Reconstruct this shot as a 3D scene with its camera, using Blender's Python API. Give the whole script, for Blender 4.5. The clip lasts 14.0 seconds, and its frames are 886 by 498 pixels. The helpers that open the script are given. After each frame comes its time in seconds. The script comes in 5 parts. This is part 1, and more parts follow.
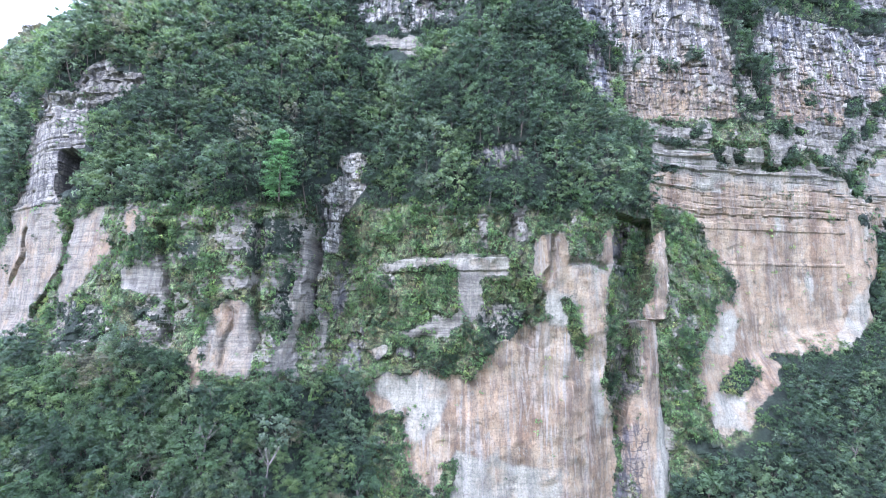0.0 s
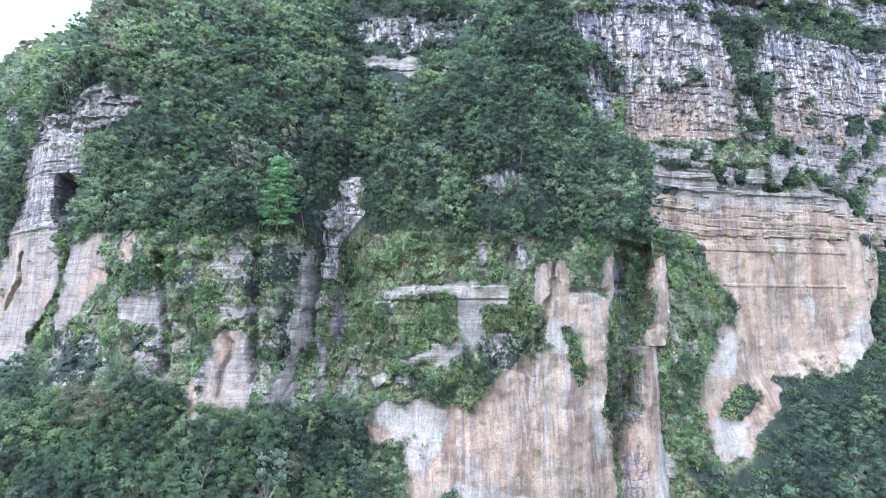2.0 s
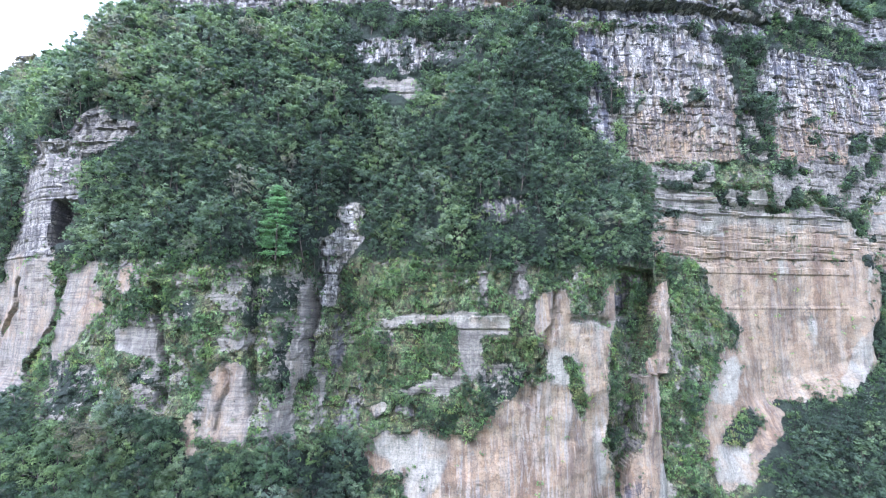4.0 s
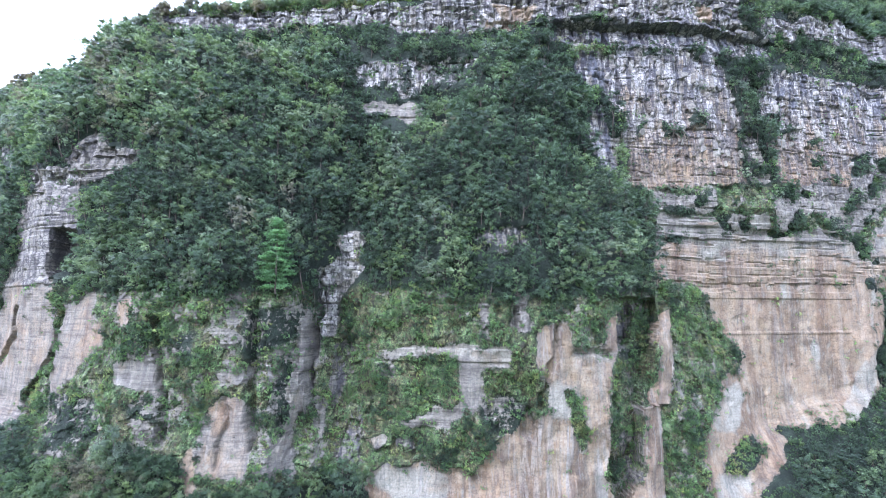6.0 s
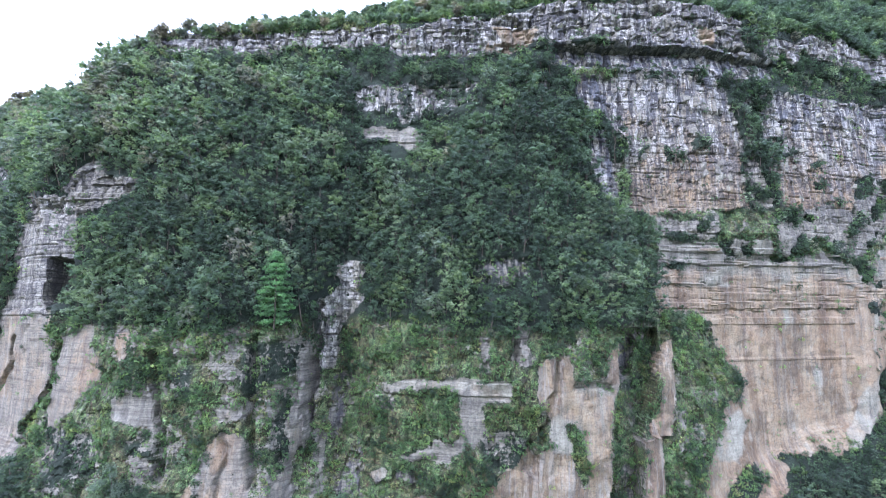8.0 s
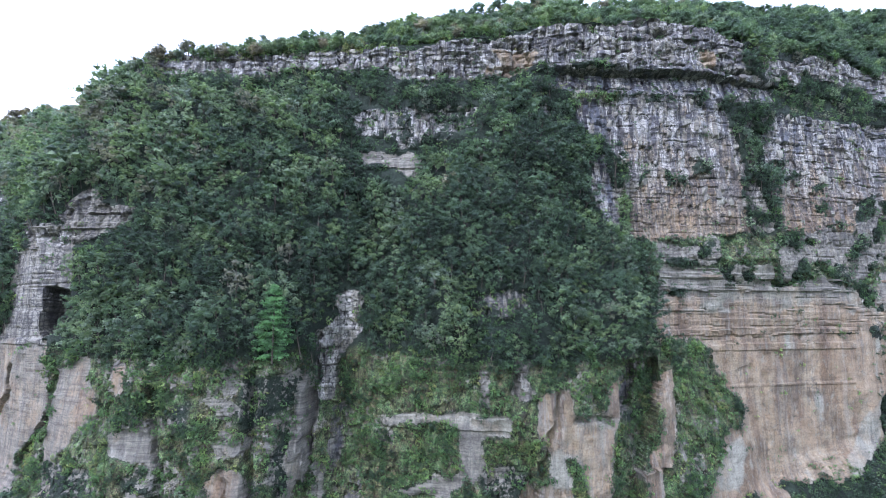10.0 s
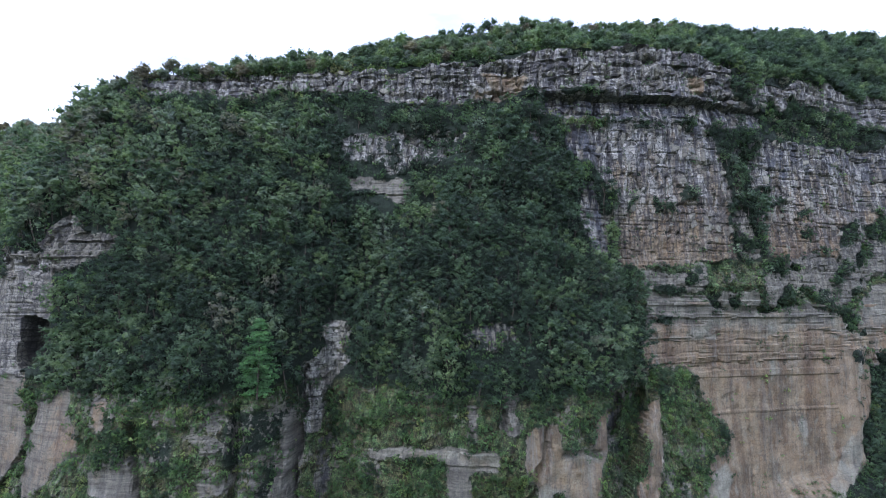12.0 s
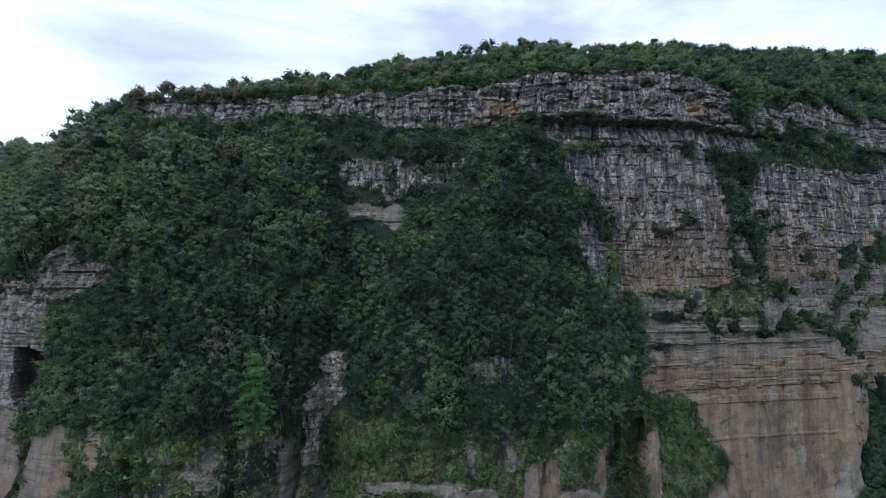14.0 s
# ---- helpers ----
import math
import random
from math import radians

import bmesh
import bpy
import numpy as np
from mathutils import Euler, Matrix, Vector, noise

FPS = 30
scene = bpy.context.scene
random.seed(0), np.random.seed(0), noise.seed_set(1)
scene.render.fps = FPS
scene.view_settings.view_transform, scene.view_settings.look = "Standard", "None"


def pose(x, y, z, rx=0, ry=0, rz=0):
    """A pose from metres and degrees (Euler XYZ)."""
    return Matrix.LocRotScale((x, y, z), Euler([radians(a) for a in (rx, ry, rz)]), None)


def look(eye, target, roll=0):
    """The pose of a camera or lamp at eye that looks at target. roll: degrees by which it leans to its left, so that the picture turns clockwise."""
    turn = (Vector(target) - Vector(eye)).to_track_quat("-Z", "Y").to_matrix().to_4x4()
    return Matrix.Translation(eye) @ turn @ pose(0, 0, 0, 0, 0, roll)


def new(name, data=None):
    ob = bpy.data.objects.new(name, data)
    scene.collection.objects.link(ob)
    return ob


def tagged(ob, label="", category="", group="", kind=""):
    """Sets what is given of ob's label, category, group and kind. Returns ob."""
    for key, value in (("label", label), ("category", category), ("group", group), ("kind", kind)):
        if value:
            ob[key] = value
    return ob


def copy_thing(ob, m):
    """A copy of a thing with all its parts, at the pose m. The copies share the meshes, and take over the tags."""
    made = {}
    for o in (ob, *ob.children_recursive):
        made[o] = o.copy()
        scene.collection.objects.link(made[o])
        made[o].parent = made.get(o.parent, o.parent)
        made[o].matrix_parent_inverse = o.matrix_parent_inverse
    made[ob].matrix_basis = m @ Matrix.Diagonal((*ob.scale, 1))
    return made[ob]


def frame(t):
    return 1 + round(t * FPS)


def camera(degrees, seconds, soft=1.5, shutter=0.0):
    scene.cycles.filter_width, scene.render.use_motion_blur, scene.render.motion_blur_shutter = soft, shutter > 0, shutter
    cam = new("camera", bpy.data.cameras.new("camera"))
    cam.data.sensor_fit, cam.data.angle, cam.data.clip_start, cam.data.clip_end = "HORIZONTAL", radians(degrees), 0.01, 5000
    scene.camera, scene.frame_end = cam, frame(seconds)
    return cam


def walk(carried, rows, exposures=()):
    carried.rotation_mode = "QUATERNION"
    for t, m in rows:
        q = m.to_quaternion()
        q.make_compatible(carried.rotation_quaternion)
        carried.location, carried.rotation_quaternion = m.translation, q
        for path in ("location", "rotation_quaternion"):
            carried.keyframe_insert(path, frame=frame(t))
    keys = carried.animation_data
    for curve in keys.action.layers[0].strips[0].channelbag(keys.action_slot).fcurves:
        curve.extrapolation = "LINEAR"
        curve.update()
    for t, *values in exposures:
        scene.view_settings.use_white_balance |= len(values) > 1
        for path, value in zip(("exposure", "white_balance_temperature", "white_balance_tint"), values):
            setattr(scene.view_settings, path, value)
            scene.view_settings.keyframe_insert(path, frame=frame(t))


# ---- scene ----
import itertools

cam = camera(80.6, 14.0, soft=0.8)
# the drone climbs straight up in front of the cliff
METRES, EYE, TILT, LEAN, TURN = 46.0, 60.0, 8.0, 0.0, 0.0
ROWS = [
    (0.0, 0.0, 0.0, 0.0, 0.0, 0.0, -0.0),
    (0.5, -0.0003, -0.0004, 0.0311, -0.01, -0.01, 0.01),
    (1.0, -0.0021, 0.0029, 0.0625, -0.06, -0.04, 0.01),
    (1.5, -0.0025, 0.0092, 0.0948, -0.09, -0.09, 0.01),
    (2.0, -0.0025, 0.017, 0.1257, -0.11, -0.1, 0.02),
    (2.5, -0.0021, 0.0241, 0.1563, -0.11, -0.11, 0.04),
    (3.0, -0.0013, 0.0297, 0.1896, -0.11, -0.17, 0.05),
    (5.5, -0.0042, 0.0513, 0.3678, -0.08, -0.42, 0.07),
    (6.0, -0.0046, 0.0561, 0.4042, -0.08, -0.46, 0.07),
    (6.5, -0.0048, 0.0613, 0.441, -0.09, -0.49, 0.07),
    (7.0, -0.005, 0.0667, 0.4773, -0.06, -0.52, 0.06),
    (7.5, -0.0053, 0.0719, 0.5144, -0.07, -0.57, 0.06),
    (8.0, -0.0055, 0.077, 0.5509, -0.06, -0.61, 0.07),
    (10.5, -0.0051, 0.1023, 0.7338, -0.19, -0.83, 0.02),
    (11.0, -0.0047, 0.1075, 0.7696, -0.58, -0.85, -0.06),
    (11.5, -0.004, 0.1126, 0.8079, -1.06, -0.92, -0.16),
    (12.0, -0.0049, 0.1176, 0.8426, -1.38, -0.91, -0.23),
    (12.5, -0.0056, 0.1228, 0.8801, -1.52, -0.97, -0.25),
    (13.0, -0.006, 0.1277, 0.9174, -1.59, -1.01, -0.25),
    (13.5, -0.0068, 0.133, 0.9525, -1.65, -1.02, -0.27),
    (14.0, -0.0074, 0.1381, 0.9895, -1.67, -1.07, -0.27),
]
EXPOSURES = [(0.0, 2.57, 5130, 27), (1.5, 2.62, 5130, 27), (3.0, 2.56, 5150, 27), (5.5, 2.42, 5180, 27), (8.0, 2.17, 5200, 26), (10.5, 1.65, 5220, 24), (12.0, 1.0, 5260, 22), (13.0, 0.68, 5310, 21), (14.0, 0.33, 5400, 21)]
walk(cam, [(t, pose(0, 0, EYE, TILT, LEAN, TURN) @ pose(METRES * x, METRES * y, METRES * z, 90 + pitch, roll, yaw)) for t, x, y, z, yaw, pitch, roll in ROWS], EXPOSURES)

# ---- world: bright overcast, thin cloud with bluer gaps ----
SUN_UP, SUN_ROUND = 44.0, 212.0
world = bpy.data.worlds.new("overcast_sky")
scene.world = world
world.use_nodes = True
wn, wl = world.node_tree.nodes, world.node_tree.links
wn.clear()


def wnode(kind, **values):
    n = wn.new(kind)
    for key, value in values.items():
        n.inputs[key].default_value = value
    return n


sky = wn.new("ShaderNodeTexSky")
sky.sky_type, sky.sun_disc = "NISHITA", False
sky.sun_elevation, sky.sun_rotation = radians(SUN_UP), radians(SUN_ROUND)
sky_dim = wn.new("ShaderNodeMixRGB")
sky_dim.blend_type = "MULTIPLY"
sky_dim.inputs[0].default_value = 1.0
sky_dim.inputs[2].default_value = (0.155, 0.132, 0.12, 1)
coords = wn.new("ShaderNodeTexCoord")
stretch = wn.new("ShaderNodeMapping")
stretch.inputs["Scale"].default_value = (1.2, 1.2, 3.4)
stretch.inputs["Location"].default_value = (0.35, 0.1, 0.6)
clouds = wnode("ShaderNodeTexNoise", Scale=1.15, Detail=6.0, Roughness=0.55, Distortion=0.4)
ramp = wn.new("ShaderNodeValToRGB")
ramp.color_ramp.elements[0].position, ramp.color_ramp.elements[1].position = 0.40, 0.60
ramp.color_ramp.elements[0].color, ramp.color_ramp.elements[1].color = (0.35, 0.35, 0.35, 1), (1, 1, 1, 1)
cover = wn.new("ShaderNodeMixRGB")
cover.inputs[2].default_value = (1.15, 1.19, 1.26, 1)
back = wnode("ShaderNodeBackground", Strength=1.0)
wout = wn.new("ShaderNodeOutputWorld")
wl.new(sky.outputs[0], sky_dim.inputs[1])
wl.new(coords.outputs["Generated"], stretch.inputs[0])
wl.new(stretch.outputs[0], clouds.inputs["Vector"])
wl.new(clouds.outputs[0], ramp.inputs[0])
wl.new(ramp.outputs[0], cover.inputs[0])
wl.new(sky_dim.outputs[0], cover.inputs[1])
wl.new(cover.outputs[0], back.inputs[0])
wl.new(back.outputs[0], wout.inputs[0])

sun = new("sun", bpy.data.lights.new("sun", "SUN"))
sun.data.energy, sun.data.angle, sun.data.color = 1.5, radians(25), (1.0, 0.98, 0.95)
sun.matrix_world = look((0, 0, 0), (0.4, 0.65, -0.75))

# ---- materials ----
def material(name):
    m = bpy.data.materials.new(name)
    m.use_nodes = True
    nt = m.node_tree
    nt.nodes.clear()
    out = nt.nodes.new("ShaderNodeOutputMaterial")
    bsdf = nt.nodes.new("ShaderNodeBsdfPrincipled")
    nt.links.new(bsdf.outputs[0], out.inputs[0])
    bsdf.inputs["Roughness"].default_value = 0.85
    bsdf.inputs["Specular IOR Level"].default_value = 0.25
    return m, nt, bsdf


def noise_tex(nt, scale, stretch=(1, 1, 1), detail=5.0, rough=0.6, distortion=0.0):
    """Noise over places in the world, so that beds run on from stone to stone."""
    tc, mp, n = nt.nodes.new("ShaderNodeNewGeometry"), nt.nodes.new("ShaderNodeMapping"), nt.nodes.new("ShaderNodeTexNoise")
    mp.inputs["Scale"].default_value = stretch
    n.inputs["Scale"].default_value, n.inputs["Detail"].default_value = scale, detail
    n.inputs["Roughness"].default_value, n.inputs["Distortion"].default_value = rough, distortion
    nt.links.new(tc.outputs["Position"], mp.inputs[0])
    nt.links.new(mp.outputs[0], n.inputs["Vector"])
    return n.outputs[0]


def ramp_of(nt, value, *stops):
    r = nt.nodes.new("ShaderNodeValToRGB")
    e = r.color_ramp.elements
    while len(e) < len(stops):
        e.new(0.5)
    for item, (at, colour) in zip(e, stops):
        item.position = at
        item.color = (*colour, 1) if len(colour) == 3 else (colour[0],) * 3 + (1,)
    nt.links.new(value, r.inputs[0])
    return r.outputs[0]


def mixed(nt, factor, a, b, mode="MIX"):
    n = nt.nodes.new("ShaderNodeMixRGB")
    n.blend_type = mode
    for slot, value in zip((0, 1, 2), (factor, a, b)):
        if isinstance(value, (int, float)):
            n.inputs[slot].default_value = value
        elif isinstance(value, tuple):
            n.inputs[slot].default_value = (*value, 1)
        else:
            nt.links.new(value, n.inputs[slot])
    return n.outputs[0]


def arith(nt, mode, a, b):
    n = nt.nodes.new("ShaderNodeMath")
    n.operation = mode
    n.use_clamp = mode in ("MULTIPLY", "ADD", "SUBTRACT")
    for slot, value in ((0, a), (1, b)):
        if isinstance(value, (int, float)):
            n.inputs[slot].default_value = value
        else:
            nt.links.new(value, n.inputs[slot])
    return n.outputs[0]


def attribute(nt, name):
    a = nt.nodes.new("ShaderNodeAttribute")
    a.attribute_name = name
    return a.outputs["Fac"]


def bumped(nt, bsdf, height, strength, distance):
    b = nt.nodes.new("ShaderNodeBump")
    b.inputs["Strength"].default_value, b.inputs["Distance"].default_value = strength, distance
    nt.links.new(height, b.inputs["Height"])
    nt.links.new(b.outputs[0], bsdf.inputs["Normal"])


def crack_tex(nt, scale, stretch, width):
    """1 along the joints of broken rock, 0 between them."""
    tc, mp, v = nt.nodes.new("ShaderNodeNewGeometry"), nt.nodes.new("ShaderNodeMapping"), nt.nodes.new("ShaderNodeTexVoronoi")
    bend, add = nt.nodes.new("ShaderNodeTexNoise"), nt.nodes.new("ShaderNodeVectorMath")
    bend.inputs["Scale"].default_value, bend.inputs["Detail"].default_value = 0.7, 4.0
    add.operation = "MULTIPLY_ADD"
    add.inputs[1].default_value = (1.6, 1.6, 1.0)
    mp.inputs["Scale"].default_value = stretch
    v.feature = "DISTANCE_TO_EDGE"
    v.inputs["Scale"].default_value = scale
    nt.links.new(tc.outputs["Position"], bend.inputs["Vector"])
    nt.links.new(bend.outputs["Color"], add.inputs[0])
    nt.links.new(tc.outputs["Position"], add.inputs[2])
    nt.links.new(add.outputs[0], mp.inputs[0])
    nt.links.new(mp.outputs[0], v.inputs["Vector"])
    return ramp_of(nt, v.outputs["Distance"], (0.0, (1.0,)), (width, (0.0,)))


def rock_colour(nt, tan, pale):
    """Grey-weathered to fresh tan-pink sandstone with bedding, runs stained pale and dark, painted hollow shade,
    lichen.
    """
    bed = noise_tex(nt, 0.9, (0.06, 0.06, 1.1), 4, 0.6, 0.5)
    blotch = noise_tex(nt, 0.16, (1, 1, 0.8), 7, 0.65)
    patch = noise_tex(nt, 0.5, (1, 1, 0.7), 8, 0.7)
    thin_beds = noise_tex(nt, 2.4, (0.06, 0.06, 1.1), 3, 0.6, 0.6)
    grain = noise_tex(nt, 2.4, (1, 1, 1), 8, 0.78)
    runs = noise_tex(nt, 0.6, (1, 0.3, 0.09), 4, 0.6, 0.5)
    runs_fine = noise_tex(nt, 1.3, (1, 0.3, 0.1), 3, 0.55, 0.6)
    fresh = ramp_of(nt, noise_tex(nt, 0.45, (0.4, 0.4, 1.0), 3, 0.5, 0.6), (0.3, (0.158, 0.117, 0.068)), (0.43, (0.228, 0.172, 0.098)), (0.53, (0.262, 0.209, 0.128)), (0.62, (0.232, 0.172, 0.098)), (0.75, (0.161, 0.117, 0.068)))
    fresh = mixed(nt, ramp_of(nt, patch, (0.4, (0.0,)), (0.62, (0.7,))), fresh, (0.23, 0.203, 0.138))
    runny = arith(nt, "MULTIPLY", ramp_of(nt, noise_tex(nt, 0.13, (1, 1, 0.5), 4, 0.6), (0.38, (0.15,)), (0.52, (1.0,))), attribute(nt, "runs"))
    fresh = mixed(nt, arith(nt, "MULTIPLY", runny, ramp_of(nt, runs_fine, (0.36, (0.5,)), (0.48, (0.0,)))), fresh, (0.13, 0.085, 0.063))
    broad = noise_tex(nt, 0.07, (1, 1, 0.7), 4, 0.55, 0.4)
    fresh = mixed(nt, ramp_of(nt, broad, (0.44, (0.4,)), (0.54, (0.0,))), fresh, (0.225, 0.155, 0.09))
    fresh = mixed(nt, 0.8, fresh, ramp_of(nt, blotch, (0.38, (0.62,)), (0.5, (1.0,)), (0.62, (1.28,))), "MULTIPLY")
    wash = noise_tex(nt, 0.3, (1, 0.3, 0.07), 4, 0.6, 0.4)
    fresh = mixed(nt, 0.8, fresh, ramp_of(nt, wash, (0.38, (0.66, 0.6, 0.58)), (0.5, (1.0,)), (0.62, (1.2, 1.2, 1.22))), "MULTIPLY")
    cream = noise_tex(nt, 0.9, (1, 0.3, 0.12), 4, 0.6, 0.6)
    fresh = mixed(nt, arith(nt, "MULTIPLY", runny, ramp_of(nt, cream, (0.52, (0.0,)), (0.6, (0.6,)))), fresh, (0.30, 0.268, 0.205))
    grey = ramp_of(nt, bed, (0.3, (0.083, 0.078, 0.062)), (0.44, (0.183, 0.172, 0.132)), (0.57, (0.264, 0.25, 0.192)), (0.72, (0.14, 0.131, 0.103)))
    grey = mixed(nt, ramp_of(nt, patch, (0.42, (0.0,)), (0.6, (0.65,))), grey, (0.18, 0.17, 0.134))
    pale_amount = arith(nt, "ADD", arith(nt, "MULTIPLY", pale, 0.8), arith(nt, "SUBTRACT", arith(nt, "MULTIPLY", patch, 1.6), 0.8))
    grey = mixed(nt, ramp_of(nt, pale_amount, (0.3, (0.0,)), (0.85, (0.7,))), grey, (0.312, 0.306, 0.228))
    shade = arith(nt, "ADD", tan, arith(nt, "SUBTRACT", arith(nt, "MULTIPLY", blotch, 1.3), 0.62))
    col = mixed(nt, ramp_of(nt, shade, (0.3, (0.0,)), (0.6, (1.0,))), grey, fresh)
    col = mixed(nt, arith(nt, "MULTIPLY", ramp_of(nt, runny, (0.0, (0.3,)), (1.0, (1.0,))), ramp_of(nt, runs, (0.565, (0.0,)), (0.63, (0.7,)))), col, (0.285, 0.272, 0.222))
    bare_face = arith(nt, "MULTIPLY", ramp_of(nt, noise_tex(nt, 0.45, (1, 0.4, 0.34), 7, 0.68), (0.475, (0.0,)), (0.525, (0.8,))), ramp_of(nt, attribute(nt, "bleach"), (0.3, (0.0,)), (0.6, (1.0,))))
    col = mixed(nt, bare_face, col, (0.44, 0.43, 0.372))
    lichen = ramp_of(nt, noise_tex(nt, 0.9, (1, 1, 0.6), 8, 0.75), (0.56, (0.0,)), (0.62, (0.45,)))
    col = mixed(nt, lichen, col, (0.24, 0.255, 0.205))
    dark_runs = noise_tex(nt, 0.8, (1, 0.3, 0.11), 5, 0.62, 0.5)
    # dark runs follow the stains and the shade painted into hollows
    dark_amount = arith(nt, "MULTIPLY", ramp_of(nt, dark_runs, (0.495, (0.0,)), (0.54, (0.95,))), attribute(nt, "stain_shade"))
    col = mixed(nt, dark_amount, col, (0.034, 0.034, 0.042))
    varnish = arith(nt, "MULTIPLY", ramp_of(nt, noise_tex(nt, 0.35, (1, 1, 0.8), 8, 0.7), (0.4, (0.85,)), (0.55, (0.0,))), ramp_of(nt, attribute(nt, "stain_shade"), (0.6, (0.0,)), (0.95, (1.0,))))
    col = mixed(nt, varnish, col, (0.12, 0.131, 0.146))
    layered = arith(nt, "MULTIPLY", ramp_of(nt, shade, (0.35, (0.5,)), (0.6, (0.0,))), ramp_of(nt, pale, (0.2, (1.0,)), (0.8, (0.25,))))
    layered = arith(nt, "MULTIPLY", layered, ramp_of(nt, attribute(nt, "stain_shade"), (0.4, (1.0,)), (0.9, (0.8,))))
    col = mixed(nt, layered, col, ramp_of(nt, thin_beds, (0.38, (0.35,)), (0.47, (1.0,)), (0.62, (1.12,))), "MULTIPLY")
    col = mixed(nt, 0.75, col, ramp_of(nt, grain, (0.3, (0.22,)), (0.5, (0.74,)), (0.7, (0.98,))), "MULTIPLY")
    some = ramp_of(nt, noise_tex(nt, 0.22, (1, 1, 1), 4, 0.6), (0.38, (0.25,)), (0.5, (1.0,)))
    broken = arith(nt, "MULTIPLY", some, ramp_of(nt, attribute(nt, "stain_shade"), (0.26, (0.22,)), (0.5, (0.8,))))
    flat_joints, upright = crack_tex(nt, 1.0, (0.22, 0.22, 0.85), 0.08), crack_tex(nt, 1.0, (0.55, 0.55, 0.13), 0.075)
    col = mixed(nt, arith(nt, "MULTIPLY", broken, flat_joints), col, (0.03, 0.029, 0.03))
    col = mixed(nt, arith(nt, "MULTIPLY", broken, upright), col, (0.035, 0.033, 0.034))
    chips = ramp_of(nt, noise_tex(nt, 0.55, (1, 1, 0.55), 5, 0.6, 0.4), (0.38, (0.0,)), (0.40, (0.3,)), (0.49, (0.35,)), (0.505, (0.65,)), (0.59, (0.7,)), (0.605, (1.0,)))
    return col, bed, grain, chips


def cliff_material():
    m, nt, bsdf = material("weathered_sandstone")
    col, bed, grain, runs = rock_colour(nt, attribute(nt, "tan"), attribute(nt, "pale"))
    moss_noise = noise_tex(nt, 0.9, (1, 1, 1), 9, 0.75)
    tone = noise_tex(nt, 0.3, (1, 1, 0.8), 6, 0.65)
    tuft = noise_tex(nt, 1.9, (1, 1, 0.8), 9, 0.75)
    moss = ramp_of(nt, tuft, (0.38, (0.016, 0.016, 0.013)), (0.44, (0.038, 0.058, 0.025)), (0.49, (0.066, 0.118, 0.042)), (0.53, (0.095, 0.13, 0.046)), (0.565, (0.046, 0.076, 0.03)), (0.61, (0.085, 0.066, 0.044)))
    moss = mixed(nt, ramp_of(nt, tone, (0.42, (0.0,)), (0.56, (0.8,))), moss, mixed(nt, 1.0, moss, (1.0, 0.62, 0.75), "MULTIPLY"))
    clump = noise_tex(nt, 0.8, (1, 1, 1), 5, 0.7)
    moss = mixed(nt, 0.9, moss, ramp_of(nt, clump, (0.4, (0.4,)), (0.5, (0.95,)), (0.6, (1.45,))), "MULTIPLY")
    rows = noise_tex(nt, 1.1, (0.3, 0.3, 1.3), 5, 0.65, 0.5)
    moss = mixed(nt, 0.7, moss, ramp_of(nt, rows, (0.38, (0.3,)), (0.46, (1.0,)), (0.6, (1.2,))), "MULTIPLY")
    # forest floor near black: shade between the crowns put into its colour
    shaded_floor = ramp_of(nt, tone, (0.35, (0.008, 0.013, 0.008)), (0.6, (0.018, 0.028, 0.016)))
    moss = mixed(nt, attribute(nt, "grass"), shaded_floor, moss)
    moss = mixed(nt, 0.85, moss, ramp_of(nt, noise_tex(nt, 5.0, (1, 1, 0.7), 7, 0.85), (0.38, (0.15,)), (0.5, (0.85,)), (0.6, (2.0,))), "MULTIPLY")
    wobble = nt.nodes.new("ShaderNodeMath")
    wobble.operation = "MULTIPLY_ADD"
    nt.links.new(moss_noise, wobble.inputs[0])
    wobble.inputs[1].default_value = 2.2
    wobble.inputs[2].default_value = -1.1
    add = nt.nodes.new("ShaderNodeMath")
    add.operation = "ADD"
    nt.links.new(attribute(nt, "cover"), add.inputs[0])
    nt.links.new(wobble.outputs[0], add.inputs[1])
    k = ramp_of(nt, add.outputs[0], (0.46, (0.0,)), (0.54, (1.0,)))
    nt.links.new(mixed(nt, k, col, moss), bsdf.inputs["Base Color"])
    h = mixed(nt, 0.3, mixed(nt, 0.4, grain, runs), moss_noise)
    bumped(nt, bsdf, h, 1.0, 0.9)
    return m


def block_material(name, base, varnish):
    m, nt, bsdf = material(name)
    info = nt.nodes.new("ShaderNodeObjectInfo")
    tan = arith(nt, "SUBTRACT", arith(nt, "MULTIPLY", info.outputs["Random"], 0.7), base)
    col, bed, grain, runs = rock_colour(nt, tan, info.outputs["Random"])
    streak = ramp_of(nt, noise_tex(nt, 1.4, (1, 0.4, 0.2), 7, 0.7), (0.45, (0.0,)), (0.55, (varnish,)))
    col = mixed(nt, streak, col, (0.05, 0.047, 0.053))
    nt.links.new(col, bsdf.inputs["Base Color"])
    bumped(nt, bsdf, mixed(nt, 0.5, bed, grain), 1.0, 0.6)
    return m


GREENS = ((0.0, (0.046, 0.074, 0.05)), (0.22, (0.072, 0.116, 0.076)), (0.45, (0.105, 0.162, 0.094)), (0.64, (0.152, 0.214, 0.1)),
          (0.78, (0.168, 0.226, 0.144)), (0.9, (0.186, 0.236, 0.196)), (1.0, (0.18, 0.165, 0.12)))
